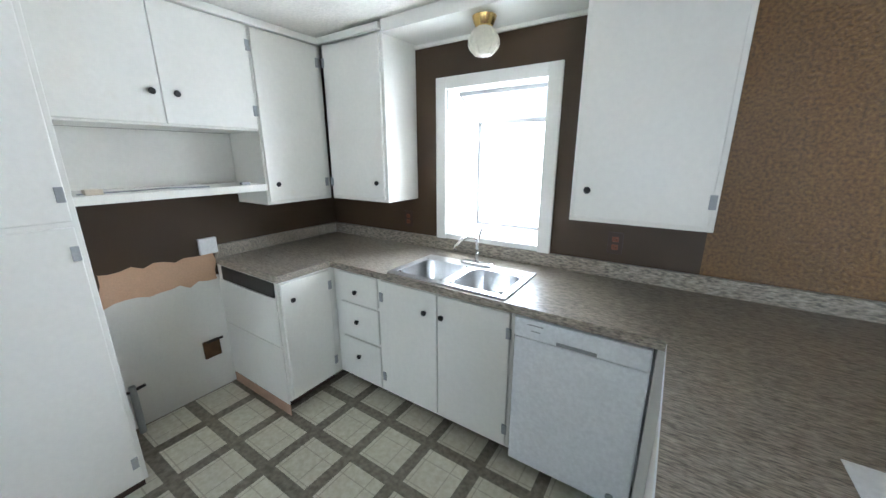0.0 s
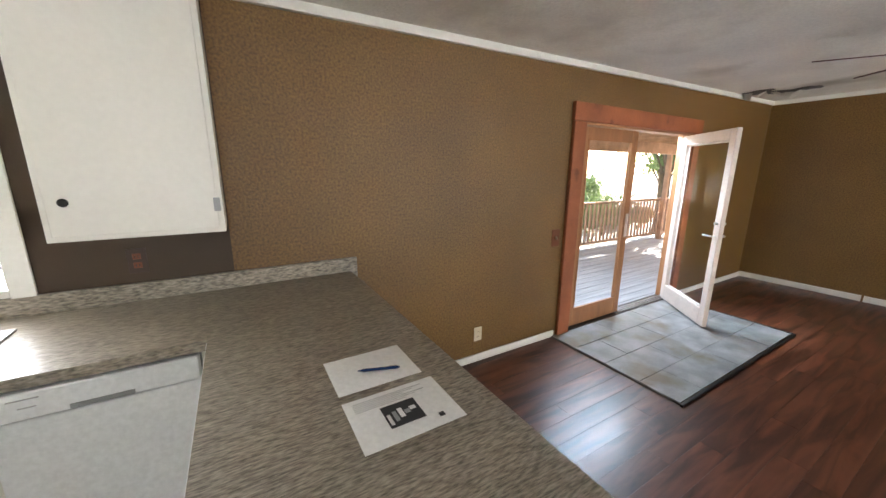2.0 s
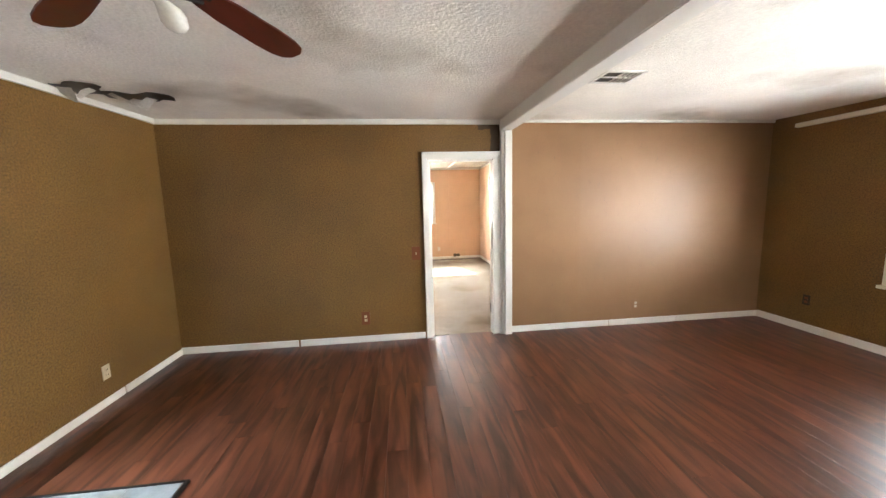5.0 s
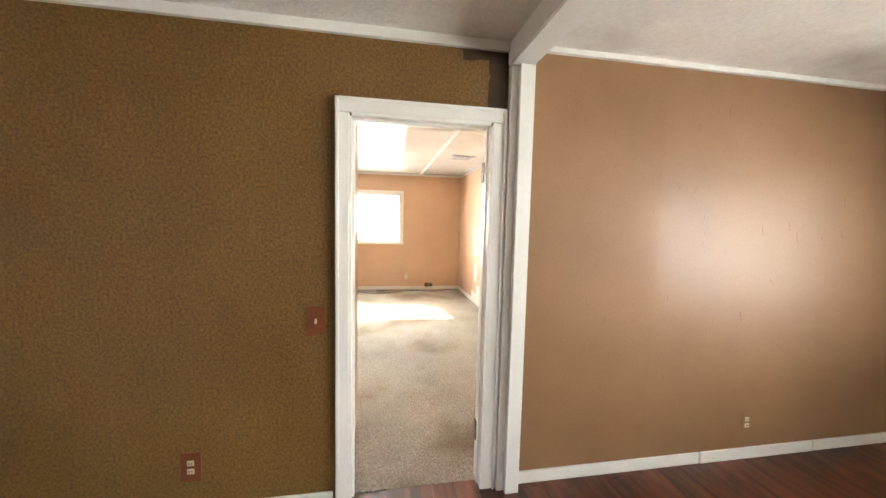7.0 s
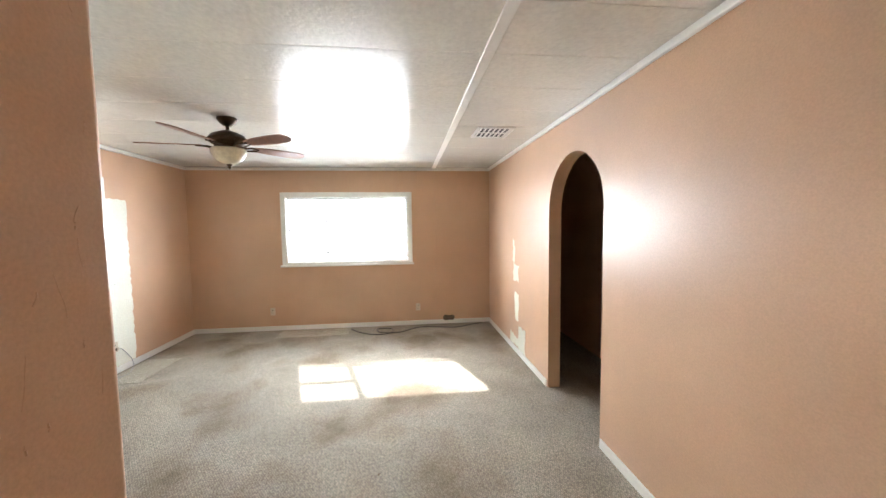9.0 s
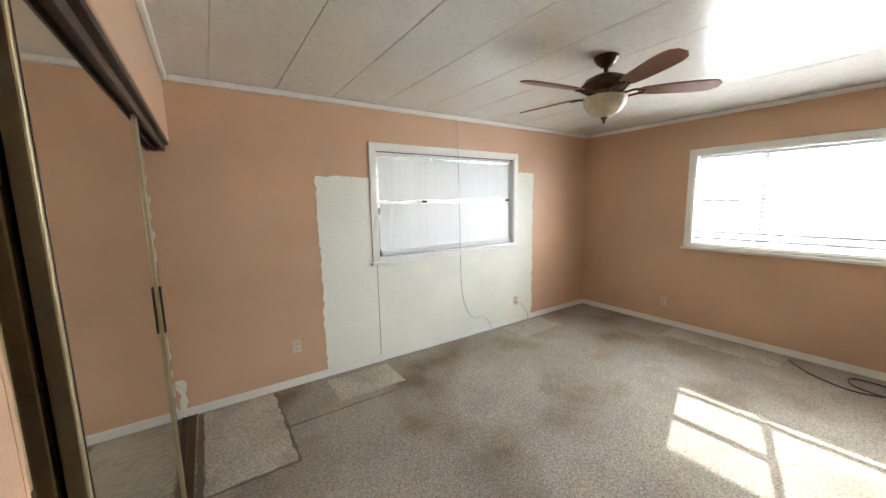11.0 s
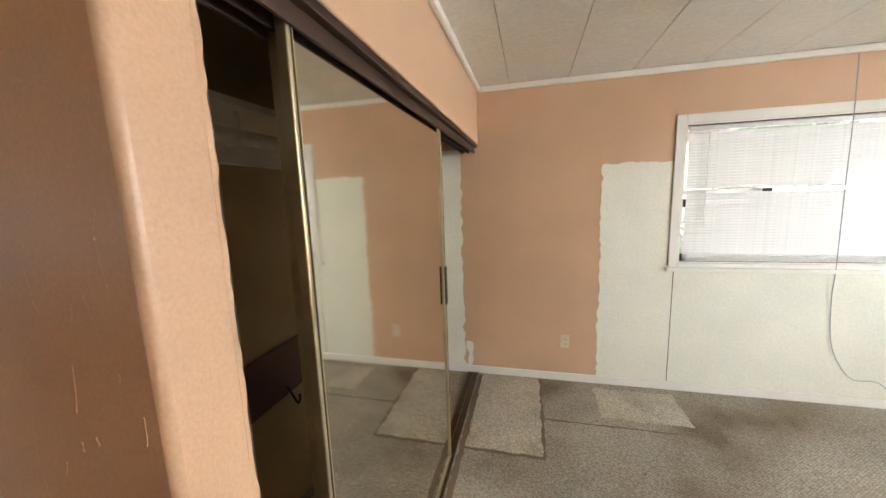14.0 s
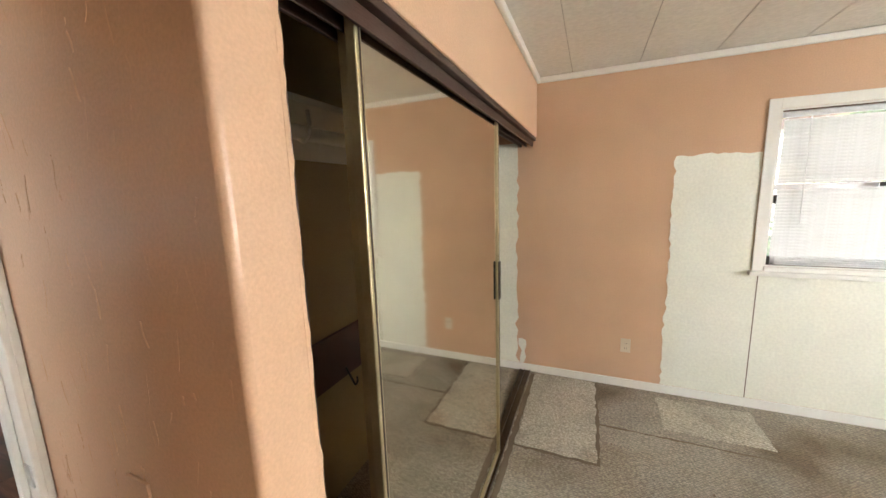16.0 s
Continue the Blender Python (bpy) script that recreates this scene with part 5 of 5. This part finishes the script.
# ---- bedroom closet ----
def mirror_door(y0, y1, x, label):
    t = thing("mirror_door", (x, (y0 + y1) / 2, 0.02), label, "closet door")
    z0, z1 = 0.022, 2.026
    part("mirror", boxes([(x - 0.004, x + 0.004, y0 + 0.02, y1 - 0.02, z0 + 0.03, z1 - 0.03)]), "mirror", t, "silvered mirror panel")
    for a, b in ((y0, y0 + 0.024), (y1 - 0.018, y1)):
        st = part("stile", boxes([(x - 0.014, x + 0.014, a, b, z0, z1)], 0.004), "gold", t, "gold anodised edge")
        part("groove", boxes([(x + 0.0142, x + 0.0155, a + 0.011, a + 0.016, z0, z1)]), "dark_wood", st)
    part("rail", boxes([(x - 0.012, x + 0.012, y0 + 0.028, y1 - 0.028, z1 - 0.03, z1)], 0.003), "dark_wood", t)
    part("rail", boxes([(x - 0.012, x + 0.012, y0 + 0.028, y1 - 0.028, z0, z0 + 0.03)], 0.003), "gold", t)
    part("finger_pull", boxes([(x + 0.0142, x + 0.022, y1 - 0.03, y1 + 0.004, 1.02, 1.24)], 0.002), "black", t, "dark finger pull")
    return t


mirror_door(-2.37, -1.12, 0.865, "sliding mirrored closet door with gold frame")
mirror_door(-2.33, -1.08, 0.815, "second sliding mirrored closet door behind the first")
ct = thing("closet_track", (0.84, -1.3, 0), "dirty dark metal floor track of the closet doors", "track")
part("track", boxes([(0.795, 0.89, -2.6, -0.017, 0.0005, 0.008), (0.797, 0.802, -2.6, -0.017, 0.008, 0.018), (0.838, 0.843, -2.6, -0.017, 0.008, 0.018), (0.884, 0.889, -2.6, -0.017, 0.008, 0.018)]), "bronze", ct)
for a, b in ((0.79, 0.80), (0.836, 0.842), (0.884, 0.892)):
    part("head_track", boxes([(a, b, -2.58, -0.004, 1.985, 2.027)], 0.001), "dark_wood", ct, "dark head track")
cs = thing("closet_shelf", (0.4, -1.3, 1.85), "pale closet shelf with a hanging rod", "shelf")
part("board", boxes([(0.116, 0.62, -2.584, -0.02, 1.885, 1.905)], 0.002), "white_paint", cs)
part("cleat", boxes([(0.117, 0.14, -2.584, -0.02, 1.80, 1.884), (0.14, 0.6, -2.584, -2.565, 1.80, 1.884)], 0.002), "white_paint", cs)
part("rod", tube([(0.55, -2.564, 1.825), (0.55, -0.02, 1.825)], 0.02, 12, steps=1), "white_paint", cs, smooth=True)
part("rod_hook", tube([(0.575, -2.2, 1.885), (0.578, -2.2, 1.82), (0.55, -2.2, 1.797), (0.522, -2.2, 1.82)], 0.006, 6), "steel", cs)
hb = thing("hook_board", (0.12, -1.6, 0.84), "dark red-brown board with coat hooks on the closet wall", "hook board")
part("board", boxes([(0.116, 0.135, -2.58, -0.7, 0.65, 0.92)], 0.003), "maroon", hb)
for y in (-2.1, -1.6, -1.1):
    part("hook", tube([(0.134, y, 0.70), (0.17, y, 0.64), (0.19, y, 0.61), (0.205, y, 0.63), (0.205, y, 0.66)], 0.006, 6), "black", hb)

# carpet pieces, cables and dirt on the bedroom floor
fl = lambda u, v, d: (u, v, 0.0005 + 0.0055 * d)
for (a, b), lab in ((((0.94, -0.985), (1.43, -0.03)), "loose carpet offcut laid by the closet track"), (((1.86, -0.50), (2.45, -0.10)), "pale carpet offcut near the window wall"), (((4.05, -0.44), (4.74, -0.06)), "pale carpet offcut under the window"), (((5.4, -2.35), (5.74, -1.32)), "pale carpet strip along the wall under the sunlit window")):
    tagged(part("carpet_offcut", ragged(a, b, fl, bmesh.new(), 0.008, 0.05), "carpet_piece"), lab, "carpet")
rim = lambda u, v, d: (u, v, 0.0003 + 0.0015 * d)
bm = bmesh.new()
for a, b in (((1.425, -1.0), (1.45, -0.03)), ((0.93, -1.005), (1.45, -0.98)), ((0.90, -2.5), (0.935, -0.05)), ((1.45, -0.60), (2.6, -0.588))):
    ragged(a, b, rim, bm, 0.006, 0.04)
fixed("seams", bm, "seam", "dirty open seams in the carpet", "carpet seam")
cb = thing("cable", (5.5, -3.2, 0), "black coaxial cable coiled on the carpet", "cable")
part("cord", tube([(5.66, -2.37, 0.006), (5.45, -2.55, 0.006), (5.33, -2.8, 0.006), (5.42, -3.0, 0.006), (5.62, -2.97, 0.006), (5.6, -2.78, 0.012), (5.42, -2.82, 0.014), (5.4, -3.1, 0.006), (5.62, -3.4, 0.006), (5.6, -3.7, 0.006), (5.55, -4.0, 0.006), (5.68, -4.3, 0.006), (5.74, -4.45, 0.006)], 0.006, 6), "black", cb, smooth=True)
wr = thing("fan_wire", (3.44, -0.01, 0), "thin grey wire hanging from the ceiling to the floor", "wire")
part("cord", tube([(3.42, -0.012, CB - 0.05), (3.425, -0.024, 2.12), (3.43, -0.028, 1.6), (3.44, -0.03, 1.05), (3.45, -0.014, 0.8), (3.49, -0.012, 0.45), (3.62, -0.012, 0.22), (3.78, -0.012, 0.2), (3.88, -0.02, 0.1), (3.92, -0.05, 0.012), (4.12, -0.13, 0.012), (4.25, -0.05, 0.012)], 0.003, 6), "grey_plastic", wr, smooth=True)
pc = thing("power_cord", (4.4, -0.02, 0), "thin power cord plugged into the outlet", "wire")
part("cord", tube([(4.35, -0.02, 0.28), (4.40, -0.03, 0.27), (4.5, -0.02, 0.17), (4.56, -0.02, 0.08), (4.52, -0.05, 0.012), (4.3, -0.16, 0.012), (4.15, -0.1, 0.012)], 0.003, 6), "grey_plastic", pc, smooth=True)
part("plug", boxes([(4.335, 4.365, -0.04, -0.013, 0.265, 0.295)], 0.004), "ivory", pc)
cv = bmesh.new()
for dy, r in ((0, 0.05), (-0.1, 0.045), (-0.05, 0.04)):
    join(cv, turned([(r, 0), (r * 0.9, 0.012), (r * 0.4, 0.02), (0.003, 0.016)], (BX - 0.016, -3.86 + dy, 0.1), (-1, 0, 0), 10))
fixed("wall_hole", cv, "bark", "broken rusty hole low in the wall", "wall hole")
fixed("trim_panel_seam", boxes([(BX - 0.014, BX - 0.001, -3.725, -3.70, 0.07, CB - 0.05)], 0.003), "peach", "panel joint strip on the wall", "trim")
fixed("trim_wall_joint", boxes([(2.435, 2.441, -0.0035, -0.0021, 0.07, 1.0)]), "seam", "cracked joint in the primed wall", "trim")

# scratches, scuffs and crumbs
rs = random.Random(21)
bm = bmesh.new()
for k in range(230):
    x, z = rs.uniform(0.15, 0.85), rs.uniform(0.25, 2.4)
    l, lean, r = rs.uniform(0.012, 0.075), rs.uniform(-0.3, 0.3), rs.uniform(0.0014, 0.003)
    tube([(x + lean * l * f + rs.uniform(-0.003, 0.003), -2.7066, z + l * f) for f in (0, 0.3, 0.6, 1)], r, 5, bm, 2)
fixed("scratches", bm, "peach", "ridges and drips in the brushed peach paint", "paint ridge", smooth=True)
bm = bmesh.new()
for k in range(70):
    y, z = rs.uniform(-5.9, -3.75), rs.uniform(0.5, 2.2)
    l, lean = rs.uniform(0.006, 0.07), rs.uniform(-0.7, 0.7)
    tube([(-0.0004, y, z), (-0.0005, y + lean * l * 0.7, z + l * 0.4), (-0.0004, y + lean * l, z + l)], rs.uniform(0.0004, 0.0009), 4, bm, 3)
fixed("scuffs", bm, "bark", "dark scuffs on the glossy tan wall", "scuff")
bm = bmesh.new()
for k in range(70):
    x, y = rs.uniform(1.0, 5.7), rs.uniform(-4.4, -0.1)
    join(bm, turned([(0.002, 0), (rs.uniform(0.003, 0.009), 0.002), (0.001, 0.005)], (x, y, 0.0005), (rs.uniform(-0.3, 0.3), rs.uniform(-0.3, 0.3), 1), 6))
fixed("carpet_crumbs", bm, "seam", "dark crumbs and lint on the carpet", "debris", "stuff")
db = thing("shelf_debris", (-8.75, -1.4, 1.386), "dusty wire and scraps lying on the shelf", "debris")
part("wire", tube([(-8.74, -1.62, 1.39), (-8.72, -1.5, 1.393), (-8.76, -1.4, 1.39), (-8.72, -1.3, 1.396), (-8.75, -1.2, 1.39), (-8.73, -1.1, 1.389)], 0.004, 6), "grey_plastic", db)
part("scrap", boxes([(-8.76, -8.70, -1.60, -1.54, 1.386, 1.41)], 0.003), "ivory", db)
part("scrap", boxes([(-8.75, -8.72, -0.93, -0.88, 1.386, 1.402)], 0.003), "grey_plastic", db)

# ---- outdoors ----
dk = thing("deck", (-2.5, 1.2, -0.6), "sunlit weathered wooden deck with rail", "deck", "", "structure")
for i in range(17):
    part("plank", box(-7.0, 3.0, 0.15 + i * 0.145, 0.15 + i * 0.145 + 0.138, -0.09, -0.06, 0.003), "deck", dk)
part("joists", boxes([(-7 + k * 1.0, -6.95 + k * 1.0, 0.15, 2.6, -0.6, -0.091) for k in range(11)]), "rail_wood", dk)
rl = thing("deck_rail", (-2.5, 2.5, -0.06), "stained wooden deck rail with turned balusters", "railing")
part("top_rail", boxes([(-7.0, 3.0, 2.45, 2.56, 0.86, 0.90)], 0.004), "rail_wood", rl)
part("bottom_rail", boxes([(-7.0, 3.0, 2.48, 2.53, 0.03, 0.08)], 0.003), "rail_wood", rl)
bmesh_bal = box(-0.02, 0.02, -0.02, 0.02, 0, 0.78, 0.003)
me = bpy.data.meshes.new("baluster")
bmesh_bal.to_mesh(me)
bmesh_bal.free()
me.materials.append(M["rail_wood"])
for i in range(80):
    o = new("baluster", me)
    o.parent = rl
    o.location = (-6.95 + i * 0.125 + 2.5, 0.005, 0.14)
for x in (-6.0, -1.87, 2.25):
    pp = thing("porch_post", (x, 2.4, -0.06), "square wooden porch post", "post", "porch posts")
    part("shaft", box(x - 0.045, x + 0.045, 2.34, 2.43, -0.06, 1.9, 0.005), "rail_wood", pp)
pr = thing("porch_roof", (-2.5, 1.3, 2.0), "porch roof of yellowed panels on wooden beams", "porch roof", "", "structure")
part("beam", box(-7.0, 3.2, 2.33, 2.44, 1.9, 2.12, 0.005), "rail_wood", pr)
for i in range(16):
    part("rafter", box(-6.9 + i * 0.66, -6.85 + i * 0.66, 0.15, 2.9, 2.125, 2.22, 0.003), "rail_wood", pr)
for i in range(16):
    part("roof_panel", box(-7.1 + i * 0.66, -6.446 + i * 0.66, 0.15, 2.95, 2.2215, 2.234, 0.002), "porch_roof", pr)


def foliage(name, at, trunk_h, crown, n, label, category, seed):
    rng = random.Random(seed)
    t = thing(name, at, label, category)
    x, y, z = at
    bm = bmesh.new()
    tube([(x, y, z - 0.05), (x + 0.05, y, z + trunk_h * 0.5), (x, y + 0.05, z + trunk_h)], 0.05 + trunk_h * 0.02, 8, bm, 3)
    for k in range(6):
        a = k * 1.05
        tube([(x, y, z + trunk_h * 0.6), (x + crown[0] * 0.4 * math.cos(a), y + crown[0] * 0.4 * math.sin(a), z + trunk_h + crown[1] * 0.2), (x + crown[0] * 0.8 * math.cos(a), y + crown[0] * 0.8 * math.sin(a), z + trunk_h + crown[1] * (0.3 + 0.1 * k))], 0.025, 5, bm, 3)
    part("trunk", bm, "bark", t)
    clumps = [(Vector((rng.gauss(0, 0.45) * crown[0], rng.gauss(0, 0.45) * crown[0], rng.uniform(0.0, 1.0) * crown[1])), rng.uniform(0.25, 0.5) * crown[0] * 0.6) for _ in range(14)]
    V, F = [], []
    for i in range(n):
        c, r = clumps[i % len(clumps)]
        p = c + Vector((rng.gauss(0, 1), rng.gauss(0, 1), rng.gauss(0, 0.8))) * r * 0.55 + Vector((x, y, z + trunk_h * 0.8))
        q = Euler((rng.uniform(0, 6), rng.uniform(0, 6), rng.uniform(0, 6))).to_matrix()
        s = rng.uniform(0.03, 0.07) * (1 + 0.08 * abs(y))
        b = len(V)
        V += [tuple(p + q @ Vector(v)) for v in ((-s, 0, 0), (0, -s * 0.45, 0.1 * s), (s, 0, 0), (0, s * 0.45, 0.1 * s))]
        F.append((b, b + 1, b + 2, b + 3))
    me = bpy.data.meshes.new("crown")
    o = origin(t)
    me.from_pydata([(a - o.x, b - o.y, c - o.z) for a, b, c in V], [], F)
    me.materials.append(M["leaf"])
    cr = new("crown", me)
    cr.parent = t
    return t


foliage("bush", (1.6, 4.9, -0.55), 0.25, (1.5, 1.1), 7000, "green garden bush behind the deck rail", "bush", 3)
foliage("bush", (-2.2, 5.4, -0.55), 0.25, (1.6, 1.0), 7000, "green garden bush behind the deck rail", "bush", 5)
foliage("bush", (5.0, 6.6, -0.55), 0.25, (2.0, 1.3), 7000, "green garden bush behind the deck rail", "bush", 8)
foliage("tree", (6.5, 13.0, -0.55), 2.4, (2.6, 3.2), 5000, "leafy tree in the garden", "tree", 11)
foliage("tree", (-1.0, 16.0, -0.55), 2.6, (2.8, 3.0), 5000, "leafy tree in the garden", "tree", 12)
foliage("tree", (6.2, 4.6, -0.55), 2.6, (2.0, 2.4), 3000, "leafy tree that shades the deck", "tree", 14)
foliage("tree", (4.6, 3.6, -0.55), 2.8, (1.6, 2.2), 2200, "leafy tree that shades the deck", "tree", 15)

# ---- laminate planks, last ----
fl_ob = fixed("floor_living", boxes([(-5.95, 0.06, -6.95, -0.001, -0.011, -0.0085), (-9.05, -5.95, -6.95, -2.9, -0.011, -0.0085)]), "seam", "red-brown laminate plank floor", "floor")
PL, PW = 1.5, 0.13
cache = {}
for r in range(54):
    y0 = Y_S + r * PW
    y1 = min(y0 + PW, -0.001)
    if y1 - y0 < 0.01:
        continue
    x = -9.05 - random.random() * PL
    west_end = -9.05 if y0 < -2.95 else -5.95
    while x < 0.06:
        a, b = max(x, west_end), min(x + PL, 0.06 if -3.45 < y0 + 0.1 < -2.73 else -0.002)
        x += PL
        if b - a < 0.02:
            continue
        key = (round(b - a, 3), round(y1 - y0, 3))
        if key not in cache:
            bm = box(0, b - a - 0.0007, 0, y1 - y0 - 0.0007, -0.0085, 0.0, 0.0004)
            me = bpy.data.meshes.new("plank")
            bm.to_mesh(me)
            bm.free()
            me.materials.append(M["laminate"])
            cache[key] = me
        o = new("plank", cache[key])
        o.parent = fl_ob
        o.location = (a, y0, 0)
